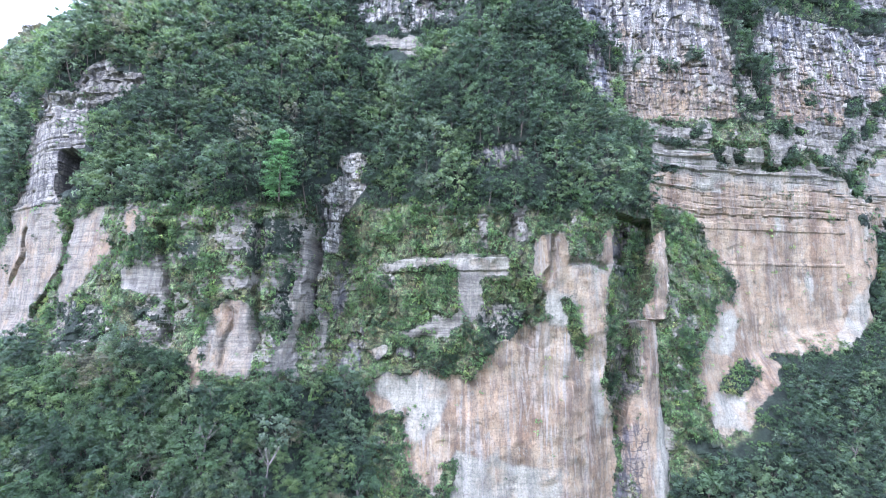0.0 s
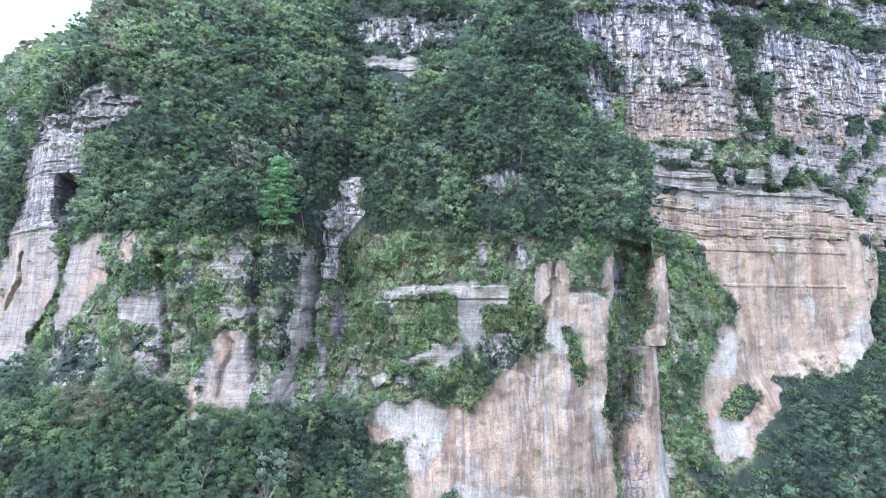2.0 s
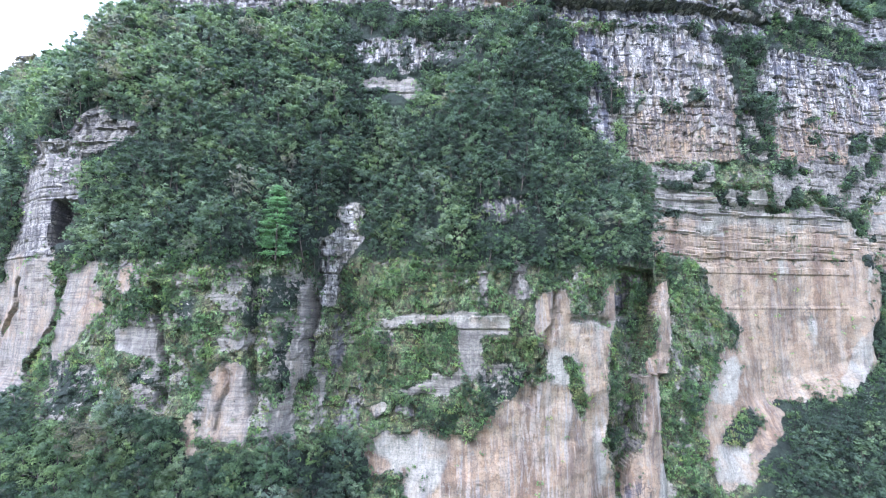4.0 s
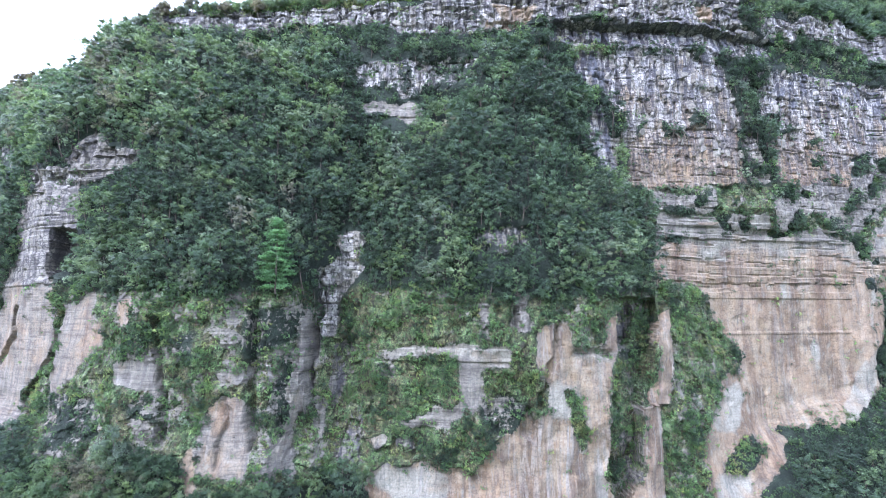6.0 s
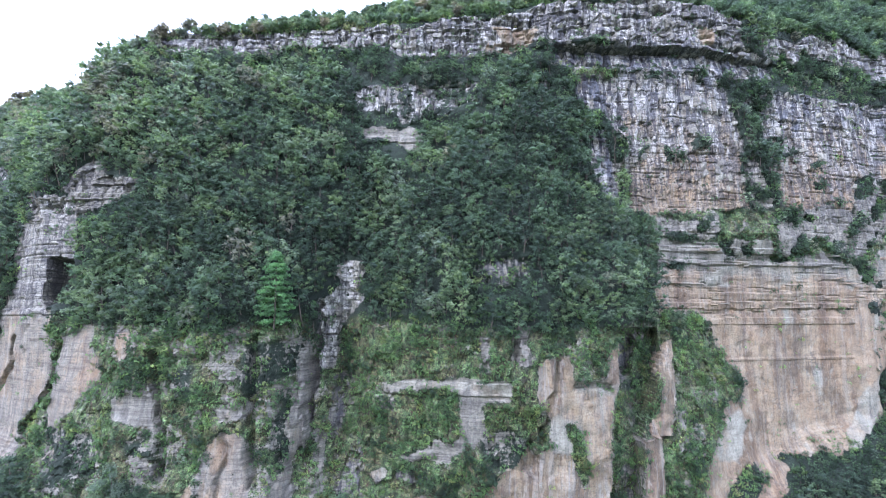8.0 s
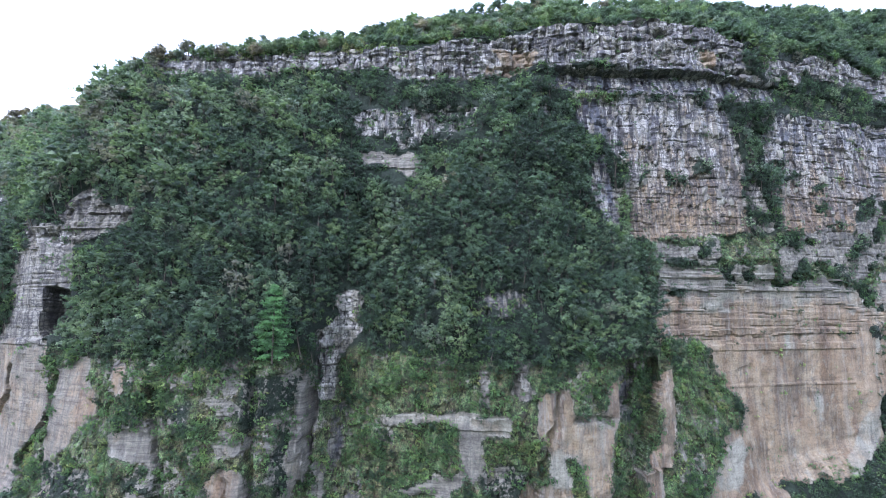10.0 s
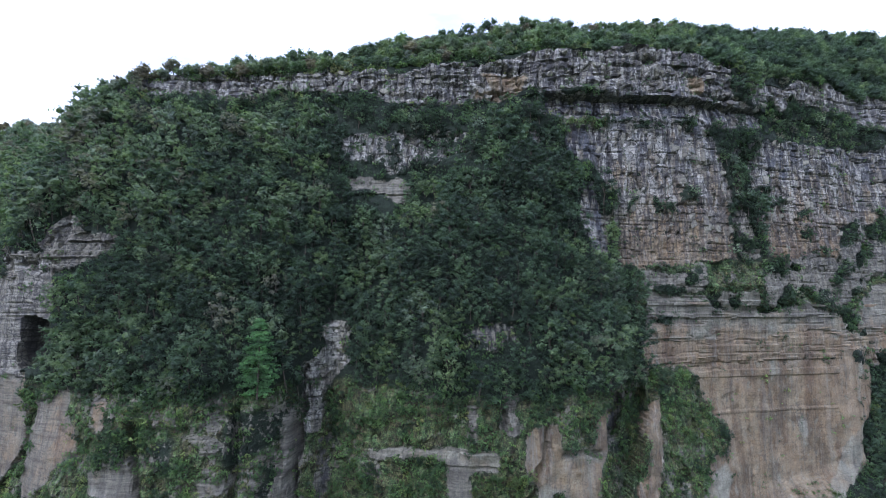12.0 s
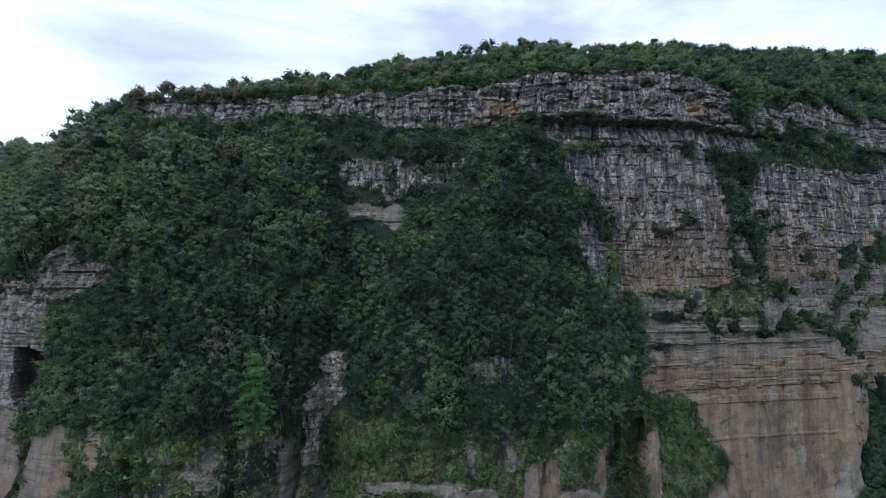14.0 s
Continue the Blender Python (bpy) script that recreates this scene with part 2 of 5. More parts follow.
TALUS_GREENS = ((0.0, (0.04, 0.071, 0.042)), (0.3, (0.063, 0.11, 0.06)), (0.55, (0.09, 0.146, 0.07)), (0.78, (0.142, 0.2, 0.08)), (0.9, (0.14, 0.19, 0.138)), (1.0, (0.125, 0.125, 0.08)))


def leaf_material(name, source, tones=GREENS):
    """source: tint (stored per plant) or object (one tone for a whole thing)."""
    m, nt, bsdf = material(name)
    if source == "tint":
        tint = attribute(nt, "tint")
    else:
        tint = nt.nodes.new("ShaderNodeObjectInfo").outputs["Random"]
    geo = nt.nodes.new("ShaderNodeNewGeometry")
    col = ramp_of(nt, tint, *tones)
    col = mixed(nt, 1.0, col, ramp_of(nt, geo.outputs["Random Per Island"], (0.0, (0.75,)), (0.6, (1.0,)), (1.0, (1.3, 1.3, 1.15))), "MULTIPLY")
    col = mixed(nt, 1.0, col, ramp_of(nt, noise_tex(nt, 0.24, (1, 1, 1), 3, 0.6), (0.36, (0.6, 0.6, 0.64)), (0.5, (1.0,)), (0.64, (1.45, 1.4, 1.25))), "MULTIPLY")
    fine = noise_tex(nt, 4.2, (1, 1, 1), 7, 0.78)
    col = mixed(nt, 0.9, col, ramp_of(nt, fine, (0.34, (0.55,)), (0.5, (1.0,)), (0.64, (1.5,))), "MULTIPLY")
    bumped(nt, bsdf, fine, 1.0, 0.7)
    nt.links.new(col, bsdf.inputs["Base Color"])
    bsdf.inputs["Roughness"].default_value = 0.55
    bsdf.inputs["Specular IOR Level"].default_value = 0.35
    lucent = nt.nodes.new("ShaderNodeBsdfTranslucent")
    nt.links.new(mixed(nt, 1.0, col, (1.2, 1.4, 0.8), "MULTIPLY"), lucent.inputs[0])
    both = nt.nodes.new("ShaderNodeMixShader")
    both.inputs[0].default_value = 0.4
    nt.links.new(bsdf.outputs[0], both.inputs[1])
    nt.links.new(lucent.outputs[0], both.inputs[2])
    nt.links.new(both.outputs[0], nt.nodes["Material Output"].inputs[0])
    return m


def bark_material(name, dark, pale):
    m, nt, bsdf = material(name)
    nt.links.new(ramp_of(nt, noise_tex(nt, 2.5, (1, 1, 0.25), 6, 0.7), (0.35, dark), (0.65, pale)), bsdf.inputs["Base Color"])
    return m


def ground_material():
    m, nt, bsdf = material("valley_grass")
    nt.links.new(ramp_of(nt, noise_tex(nt, 0.03, (1, 1, 1), 8, 0.7), (0.35, (0.035, 0.06, 0.02)), (0.65, (0.09, 0.11, 0.045))), bsdf.inputs["Base Color"])
    return m


ROCK, BLOCK, SLAB, GREY = cliff_material(), block_material("dark_sandstone_block", 0.6, 0.75), block_material("tan_sandstone_slab", -0.1, 0.15), block_material("grey_sandstone_block", 0.5, 0.35)
LEAF, LEAF_TREE = leaf_material("forest_leaves", "tint"), leaf_material("tree_leaves", "object", TALUS_GREENS)
LEAF_BRIGHT = leaf_material("fresh_green_leaves", "object", ((0.0, (0.115, 0.24, 0.095)), (1.0, (0.125, 0.25, 0.10))))
LEAF_SHRUB = leaf_material("shrub_leaves", "tint", ((0.0, (0.037, 0.064, 0.037)), (0.3, (0.08, 0.146, 0.06)), (0.6, (0.132, 0.21, 0.074)), (0.8, (0.185, 0.222, 0.082)), (1.0, (0.165, 0.135, 0.085))))
BARK, BARK_PALE = bark_material("brown_bark", (0.05, 0.04, 0.03), (0.14, 0.12, 0.095)), bark_material("pale_bark", (0.09, 0.08, 0.065), (0.19, 0.175, 0.15))
EARTH = ground_material()


# ---- noise over arrays ----
def hashed(i, j, seed):
    """A random number from 0 to 1 for each pair of whole numbers."""
    h = np.sin(i * 127.1 + j * 311.7 + seed * 74.7) * 43758.5453
    return h - np.floor(h)


def value_noise(x, z, seed):
    i, j = np.floor(x), np.floor(z)
    f, g = x - i, z - j
    f, g = f * f * (3 - 2 * f), g * g * (3 - 2 * g)
    low = hashed(i, j, seed) * (1 - f) + hashed(i + 1, j, seed) * f
    high = hashed(i, j + 1, seed) * (1 - f) + hashed(i + 1, j + 1, seed) * f
    return low * (1 - g) + high * g


def fbm(x, z, seed, octaves=4):
    total, size = 0.0, 0.5
    for k in range(octaves):
        total = total + size * (value_noise(x, z, seed + k) - 0.5)
        x, z, size = x * 2.03 + 5.2, z * 2.03 + 1.7, size * 0.5
    return total


def inside(x, z, pairs):
    """Which points lie in the outline given as x, z, x, z ..."""
    px, pz = pairs[0::2], pairs[1::2]
    hit = np.zeros(x.shape, bool)
    for k in range(len(px)):
        ax, az, bx, bz = px[k - 1], pz[k - 1], px[k], pz[k]
        if az != bz:
            hit ^= ((az > z) != (bz > z)) & (x < (bx - ax) * (z - az) / (bz - az) + ax)
    return hit


def soften(a, times):
    for _ in range(times):
        p = np.pad(a, 1, mode="edge")
        a = (p[1:-1, 1:-1] * 2 + p[:-2, 1:-1] + p[2:, 1:-1] + p[1:-1, :-2] + p[1:-1, 2:]) / 6
    return a


# ---- the cliff: sections, bare rock, low growth, hollows ----
# upright sections through the cliff, west to east: x, then pairs of height and depth
SECTIONS = {}


def section(x, *pairs):
    SECTIONS[x] = (np.array(pairs[0::2], float), np.array(pairs[1::2], float))


section(-260, -20, 150, 165, 300)
section(-140, -20, 96, 50, 146, 90, 154, 160, 162)
section(-103, -20, 66, 30, 98, 50, 118, 62, 122, 100, 123, 112, 125, 125, 127, 138, 134, 145, 140, 150, 146, 158, 152)
section(-88, -20, 58, 30, 88, 48, 102, 60, 114, 95, 114, 112, 113, 121, 114, 135, 121, 148, 128, 158, 133)
section(-73, -20, 54, 30, 83, 46, 96, 60, 104, 74, 106, 97, 109, 112, 111, 128, 115, 148, 127, 158, 130.5, 166, 132)
section(-60, -20, 54, 30, 82, 46, 94, 58, 100, 83, 102, 104, 107, 116, 111, 128, 116, 152, 129, 166, 134)
section(-45, -20, 54, 30, 82, 44, 94, 54, 98, 75, 100, 88, 101, 104, 107, 114, 111, 128, 116, 150, 130, 166, 134)
section(-34, -20, 56, 30, 85, 42, 95, 58, 100, 75, 102, 90, 102, 104, 109, 114, 113, 150, 130, 166, 133)
section(-27, -20, 60, 30, 90, 42, 102, 58, 109, 80, 110, 97, 109, 106, 112, 128, 121, 150, 130, 166, 132)
section(-21, -20, 64, 30, 95, 42, 108, 62, 115, 78, 116, 98, 113, 107, 115, 128, 123, 150, 129, 166, 131)
section(-14, -20, 70, 30, 100, 40, 108, 56, 111, 72, 110, 80, 109, 98, 113, 129, 123, 139, 123, 158, 129, 166, 130)
section(0, -20, 80, 24, 104, 45, 107.5, 57, 107, 72, 105.5, 84, 103.5, 95, 107, 119, 115, 129, 122, 150, 127, 166, 129)
section(12, -20, 84, 24, 106, 58, 105, 73, 103, 83, 103, 92, 105, 106, 108, 128, 116, 144, 124, 155, 127.5, 166, 128)
section(24, -20, 86, 24, 106, 58, 105, 73, 104, 79, 104, 92, 106, 107, 110, 128, 116, 142, 124, 152, 127, 166, 128)
section(35, -20, 88, 24, 112, 46, 110, 58, 107, 79, 107.5, 90, 109, 98, 112, 115, 121, 126, 123.5, 150, 127, 166, 128)
section(46, -20, 90, 24, 114, 60, 116, 70, 115, 84, 117, 97, 121, 107, 125, 126, 126.5, 166, 129)
section(57, -20, 88, 24, 112, 36, 117, 61, 120.5, 72, 122, 88, 125, 97, 126, 107, 126.5, 115, 128, 150, 128.5, 166, 130)
section(67, -20, 84, 30, 115, 43, 124.5, 60, 128, 79, 131, 96, 129.5, 107, 127, 113, 129, 150, 129.5, 166, 131)
section(82, -20, 80, 30, 112, 43, 125, 53, 134, 74, 134, 100, 133, 106, 130, 112, 132, 150, 133.5, 166, 135.5)
section(95, -20, 78, 30, 112, 38, 121, 50, 129, 58, 138, 84, 136.5, 100, 135, 141, 137, 166, 139)
section(110, -20, 78, 30, 114, 50, 131, 60, 139, 84, 139.5, 141, 141, 166, 145)
section(130, -20, 92, 30, 132, 60, 144, 84, 146, 141, 150, 166, 153)
section(190, -20, 140, 60, 162, 166, 168)
section(280, -20, 190, 60, 215, 166, 222)


def loft(x, z):
    """Depth of the bare cliff, before ledges and joints, over arrays of x and z."""
    xs = np.array(sorted(SECTIONS))
    i = np.clip(np.searchsorted(xs, x) - 1, 0, len(xs) - 2)
    f = np.clip((x - xs[i]) / (xs[i + 1] - xs[i]), 0, 1)
    f = 0.5 * f + 0.5 * f * f * (3 - 2 * f)
    rows = np.stack([np.interp(z, *SECTIONS[s]) for s in xs])
    flat = np.arange(x.size)
    rows = rows.reshape(len(xs), -1)
    return ((1 - f.ravel()) * rows[i.ravel(), flat] + f.ravel() * rows[i.ravel() + 1, flat]).reshape(x.shape)


OUTLINES = {"rock": {}, "low": {}, "dent": {}, "bush": {}, "dark": {}, "pale": {}, "warm": {}}
FORMS = {"massive": [], "bedded": [], "columns": [], "mottled": [], "band": []}


def outline(kind, name, *pairs, form=""):
    """A patch of the cliff as x, z, x, z ...: bare rock of some form, low growth, bushes, hollows, stains, painted
    shade.
    """
    OUTLINES[kind][name] = pairs
    if form:
        FORMS[form].append(name)


outline("rock", "left_tower", -98.5, 114.4, -87.6, 112.0, -84.1, 111.1, -82.8, 110.4, -80.3, 110.4, -79.1, 102.1, -79.1, 97.5, -86.6, 97.9, -86.0, 92.4, -86.0, 89.7, -86.8, 88.6, -83.4, 87.0, -82.6, 85.3, -103.0, 87.1, -101.5, 89.7, -99.1, 94.9, -101.3, 99.4, -98.9, 103.4, -99.4, 107.9, -91.4, 107.4, -94.6, 111.3, form="bedded")
outline("rock", "left_tower_top", -102.4, 113.5, -87.9, 112.2, -83.3, 112.6, -85.1, 115.0, -82.4, 117.7, -80.3, 120.0, -75.9, 120.3, -74.5, 116.7, -66.7, 115.7, -66.4, 112.7, -70.4, 110.9, -73.4, 109.9, -75.0, 108.2, -79.1, 107.6, -87.6, 108.2, form="columns")
outline("rock", "left_nub", -140.1, 133.0, -113.1, 123.5, -106.1, 117.4, -106.6, 115.1, -138.7, 128.6, form="mottled")
outline("rock", "left_tan", -104.0, 86.9, -83.0, 85.3, -84.0, 80.2, -80.6, 75.0, -82.8, 70.3, -88.8, 65.6, -90.6, 60.7, -87.4, 56.2, -115.1, 54.9, -144.0, 79.6, -104.1, 77.6, -102.2, 82.9, form="massive")
outline("rock", "left_tan_east", -78.3, 82.1, -75.0, 82.9, -71.7, 84.4, -70.3, 81.6, -70.5, 79.3, -67.4, 77.3, -66.8, 73.3, -69.6, 71.6, -72.1, 70.0, -72.7, 67.1, -74.5, 65.5, -76.3, 62.1, -73.8, 55.8, -78.2, 58.7, -81.4, 65.5, -80.3, 70.2, -79.5, 74.9, -80.5, 78.7, form="massive")
outline("rock", "left_grey", -62.9, 69.8, -53.8, 70.0, -53.4, 65.3, -58.0, 64.9, -62.2, 65.9, form="massive")
outline("rock", "left_grey_low", -59.6, 62.4, -53.3, 62.8, -52.9, 60.2, -58.1, 59.3, form="mottled")
outline("rock", "flecked_face", -79.8, 64.1, -65.2, 63.3, -63.2, 56.4, -68.0, 55.9, -73.0, 56.0, -78.4, 58.7, form="mottled")
outline("rock", "left_foot", -75.3, 56.8, -71.6, 56.3, -68.4, 52.9, -69.4, 52.4, -72.9, 54.3, form="mottled")
outline("rock", "small_spire", -63.5, 81.7, -60.7, 82.1, -59.9, 78.7, -60.6, 77.5, -62.8, 77.6, form="massive")
outline("rock", "left_mid_flecks", -50.7, 75.2, -47.3, 75.7, -46.7, 71.8, -49.1, 70.8, -50.9, 71.9, form="mottled")
outline("rock", "slab", -43.1, 62.2, -40.1, 64.5, -36.9, 63.2, -36.1, 59.3, -35.2, 51.0, -36.1, 49.2, -38.6, 50.4, -44.4, 51.8, -44.8, 56.4, -43.7, 60.4, form="massive")
outline("rock", "slab_foot", -47.2, 55.1, -45.5, 54.6, -44.4, 51.2, -44.4, 47.5, -46.4, 48.4, -47.0, 52.1, form="massive")
outline("rock", "mid_left", -38.3, 80.9, -28.4, 82.0, -28.3, 76.1, -32.0, 73.3, -34.5, 72.0, -37.0, 69.7, -38.9, 74.1, form="mottled")
outline("rock", "mid_pillar", -32.6, 70.9, -30.9, 71.7, -30.3, 67.7, -30.2, 61.0, -30.2, 55.6, -31.3, 55.7, -32.9, 61.1, -32.8, 66.5, form="mottled")
outline("rock", "gully_rib", -27.5, 81.6, -26.7, 75.0, -27.8, 71.3, -27.6, 65.5, -27.6, 59.7, -28.8, 60.9, -29.3, 57.6, -29.5, 54.4, -28.7, 48.6, -30.2, 48.9, -31.4, 52.7, -31.1, 56.7, -30.2, 61.0, -30.5, 67.7, -30.2, 70.6, -29.1, 74.8, -28.4, 79.6, form="massive")
outline("rock", "gully_head", -23.0, 97.5, -17.5, 98.1, -17.0, 94.1, -16.5, 88.9, -17.9, 87.1, -20.0, 84.3, -22.4, 81.7, -22.9, 77.9, -23.3, 74.1, -24.7, 73.7, -26.6, 76.2, -26.7, 81.0, -26.0, 87.2, -25.8, 89.4, -24.0, 91.3, -23.1, 94.0, form="columns")
outline("rock", "gully_lower", -26.3, 63.7, -25.1, 62.0, -24.7, 56.2, -25.2, 54.6, -26.4, 57.4, form="columns")
outline("rock", "centre_wall", -16.4, 45.6, -14.8, 48.1, -10.8, 49.3, -3.8, 49.9, 1.8, 49.6, 5.4, 48.1, 6.3, 51.0, 7.7, 53.2, 10.8, 55.5, 15.8, 60.4, 16.9, 57.7, 20.0, 61.0, 20.9, 65.4, 20.4, 67.6, 18.1, 68.8, 18.1, 72.1, 17.9, 76.4, 20.6, 77.8, 25.0, 76.9, 25.1, 73.5, 29.4, 72.3, 33.1, 74.1, 33.9, 79.4, 36.5, 81.1, 35.0, 72.4, 33.7, 65.4, 32.6, 56.4, 32.3, 48.5, 34.7, 39.2, 35.3, 29.1, 34.0, 17.7, 3.8, 20.2, -2.5, 29.5, -6.3, 32.6, -8.7, 37.6, -7.4, 41.5, -10.6, 43.2, -14.5, 41.7, form="massive")
outline("rock", "centre_ledge", -12.9, 72.0, -9.9, 72.7, -5.1, 72.9, -0.4, 73.4, 12.5, 73.4, 13.0, 70.4, 12.5, 68.7, 9.1, 69.9, 6.4, 68.8, 7.5, 65.4, 6.9, 61.0, 5.8, 59.8, 3.6, 62.1, 3.2, 66.6, 3.6, 69.9, 0.7, 71.3, -5.0, 70.6, -9.2, 70.7, -12.3, 70.8, form="massive")
outline("rock", "centre_lower", 8.6, 65.4, 13.0, 63.8, 16.4, 61.0, 14.1, 56.6, 9.7, 56.0, 7.5, 58.7, 6.9, 61.5, form="mottled")
outline("rock", "centre_steps", -9.8, 57.9, -6.2, 59.2, -2.7, 59.8, -2.1, 61.5, 1.9, 61.8, 3.6, 63.2, 4.1, 59.8, 0.7, 58.1, -2.7, 57.5, -5.6, 56.9, form="massive")
outline("rock", "niche_west", -16.0, 55.3, -12.2, 55.6, -10.9, 54.5, -12.6, 52.5, -13.8, 51.6, -14.5, 53.9, form="massive")
outline("rock", "niche_east", -9.5, 54.5, -7.4, 55.1, -6.4, 53.5, -5.6, 52.4, -7.9, 52.3, -9.7, 53.1, form="massive")
outline("rock", "niche_far", -0.4, 55.5, 1.9, 55.3, 3.5, 53.7, 1.9, 52.0, 0.2, 53.6, form="mottled")
outline("rock", "brow_drips", 13.8, 83.5, 16.7, 82.9, 17.7, 77.2, 14.8, 76.4, 13.7, 77.7, form="columns")
outline("rock", "brow_rib", 7.5, 81.7, 9.1, 81.7, 9.3, 74.9, 7.7, 75.5, form="columns")
outline("rock", "brow_patch", 4.4, 95.6, 9.1, 96.1, 18.1, 97.5, 17.8, 92.9, 8.9, 91.5, 4.9, 91.6, form="mottled")
outline("rock", "pillar_top", 46.4, 74.3, 48.2, 78.2, 50.9, 81.2, 51.0, 77.1, 50.1, 72.5, 50.5, 70.6, 48.7, 65.5, 49.0, 62.4, 47.4, 60.1, 43.6, 60.4, 43.3, 62.5, 45.1, 65.5, 46.2, 68.6, form="massive")
outline("rock", "pillar", 40.2, 60.2, 46.5, 60.1, 46.3, 54.6, 46.3, 48.6, 46.2, 46.3, 47.2, 41.6, 46.8, 31.5, 45.2, 16.9, 40.5, 17.2, 38.8, 28.9, 36.9, 29.0, 36.5, 35.8, 36.6, 41.4, 38.8, 44.6, 40.8, 47.3, 41.0, 53.7, form="massive")
outline("rock", "chimney_back", 35.1, 72.4, 38.1, 72.5, 43.4, 72.5, 43.1, 70.4, 40.0, 69.0, 37.2, 70.7, form="mottled")
outline("rock", "east_beds", 51.4, 103.8, 61.4, 104.4, 68.6, 104.0, 69.2, 102.7, 79.2, 100.1, 79.0, 104.7, 82.9, 105.6, 84.4, 99.5, 89.1, 99.0, 97.9, 101.8, 104.1, 100.8, 108.1, 99.6, 113.8, 99.1, 127.5, 106.5, 152.3, 111.8, 142.0, 87.2, 122.6, 85.8, 110.0, 87.8, 62.9, 85.9, 54.8, 87.2, 47.9, 86.3, form="bedded")
outline("rock", "east_wall", 64.0, 85.9, 111.8, 87.7, 120.3, 86.0, 121.1, 79.7, 118.9, 74.9, 115.7, 70.3, 114.2, 59.8, 109.9, 58.4, 103.4, 53.1, 97.5, 52.5, 86.3, 51.5, 77.0, 51.3, 75.9, 48.2, 72.0, 44.7, 69.7, 41.8, 67.5, 36.0, 65.2, 36.1, 65.4, 39.2, 66.3, 44.8, 63.4, 45.1, 61.3, 36.3, 59.6, 37.0, 58.7, 41.0, 58.4, 46.3, 55.0, 48.2, 56.8, 50.6, 59.5, 55.4, 64.9, 60.2, 67.1, 65.0, 72.6, 65.7, 74.9, 68.5, 71.2, 72.7, 68.2, 77.0, 65.8, 82.6, form="massive")
outline("rock", "east_rocks", 50.6, 36.9, 61.0, 33.3, 59.6, 31.3, 54.1, 31.4, 51.0, 34.7, form="mottled")
outline("rock", "east_upper", 39.5, 144.1, 48.8, 144.9, 51.7, 141.7, 55.0, 146.0, 62.9, 146.8, 73.8, 147.0, 74.2, 141.2, 77.3, 136.8, 78.4, 130.4, 77.5, 122.2, 79.0, 112.5, 46.2, 109.9, 46.0, 116.6, 47.2, 122.2, 50.6, 126.4, 53.7, 131.4, 53.9, 134.6, 48.0, 133.4, 44.2, 133.9, 42.0, 136.1, 39.9, 139.1, form="columns")
outline("rock", "dark_side", 36.8, 130.4, 39.3, 131.6, 41.0, 123.7, 44.2, 123.5, 43.3, 113.9, 40.6, 113.2, 37.2, 118.1, 36.2, 122.9, form="columns")
outline("rock", "east_far", 84.5, 138.5, 88.4, 145.3, 99.5, 147.3, 108.0, 147.3, 117.0, 147.4, 134.2, 148.9, 176.0, 160.8, 161.5, 130.5, 131.4, 123.7, 125.3, 127.4, 116.3, 123.7, 112.3, 114.6, 108.4, 114.3, 105.6, 115.6, 94.3, 113.5, 88.9, 114.5, 87.0, 121.5, 84.6, 125.2, 96.6, 129.4, 98.4, 135.6, 84.9, 134.1, form="columns")
outline("rock", "brow", -85.8, 162.3, -71.5, 160.4, -65.4, 163.5, -59.1, 158.6, -55.2, 161.5, -48.0, 162.7, -43.2, 160.0, -40.5, 163.0, -34.4, 163.3, -25.2, 162.8, -19.2, 164.0, -13.1, 162.8, -10.1, 160.2, -4.2, 160.9, -1.3, 163.3, 4.6, 164.0, 10.4, 164.6, 16.3, 164.6, 23.7, 165.5, 26.7, 167.9, 34.1, 167.2, 40.1, 166.6, 47.9, 168.7, 57.4, 171.7, 65.3, 169.8, 79.9, 170.6, 81.4, 166.7, 80.9, 157.2, 86.9, 154.5, 80.8, 151.2, 74.9, 154.6, 63.8, 154.2, 54.6, 154.6, 48.5, 155.1, 42.6, 155.7, 35.0, 155.3, 27.7, 155.1, 24.1, 156.7, form="band")
outline("rock", "brow_west", 24.1, 156.7, 18.9, 153.5, 10.2, 152.6, 3.0, 151.4, -4.1, 151.4, -9.9, 152.6, -12.8, 154.3, -18.9, 156.6, -24.8, 155.3, -29.4, 157.1, -39.9, 157.3, -44.1, 154.8, -48.4, 154.6, -52.5, 153.5, -55.3, 153.7, -59.7, 154.9, -66.5, 156.5, -69.0, 153.8, -84.1, 159.2, -85.8, 162.3, -55.2, 161.5, -25.2, 162.8, -4.2, 160.9, 23.7, 165.5, form="band")
outline("rock", "brow_east", 88.0, 160.7, 95.4, 164.4, 103.0, 163.3, 106.3, 166.8, 118.0, 168.0, 129.1, 171.3, 142.3, 170.9, 182.4, 179.8, 178.4, 162.7, 138.1, 156.1, 126.4, 158.6, 118.0, 158.6, 110.9, 159.2, 102.3, 160.4, 100.1, 155.5, 97.8, 155.2, 95.6, 159.2, 89.9, 154.2, 87.0, 155.4, form="band")
outline("rock", "under_band", 31.9, 152.1, 54.4, 152.2, 79.3, 152.8, 86.5, 152.8, 78.9, 150.2, 54.2, 149.0, 33.2, 148.2, form="columns")
outline("rock", "streak", -23.2, 142.7, -18.2, 144.0, -12.3, 142.5, -9.6, 143.9, -2.6, 142.1, 1.6, 144.6, 5.8, 143.5, 8.6, 143.9, 8.6, 137.1, 2.9, 136.8, 1.6, 134.3, -3.9, 135.9, -6.6, 132.2, -10.7, 131.9, -12.1, 134.3, -17.7, 135.3, -21.8, 136.3, form="mottled")
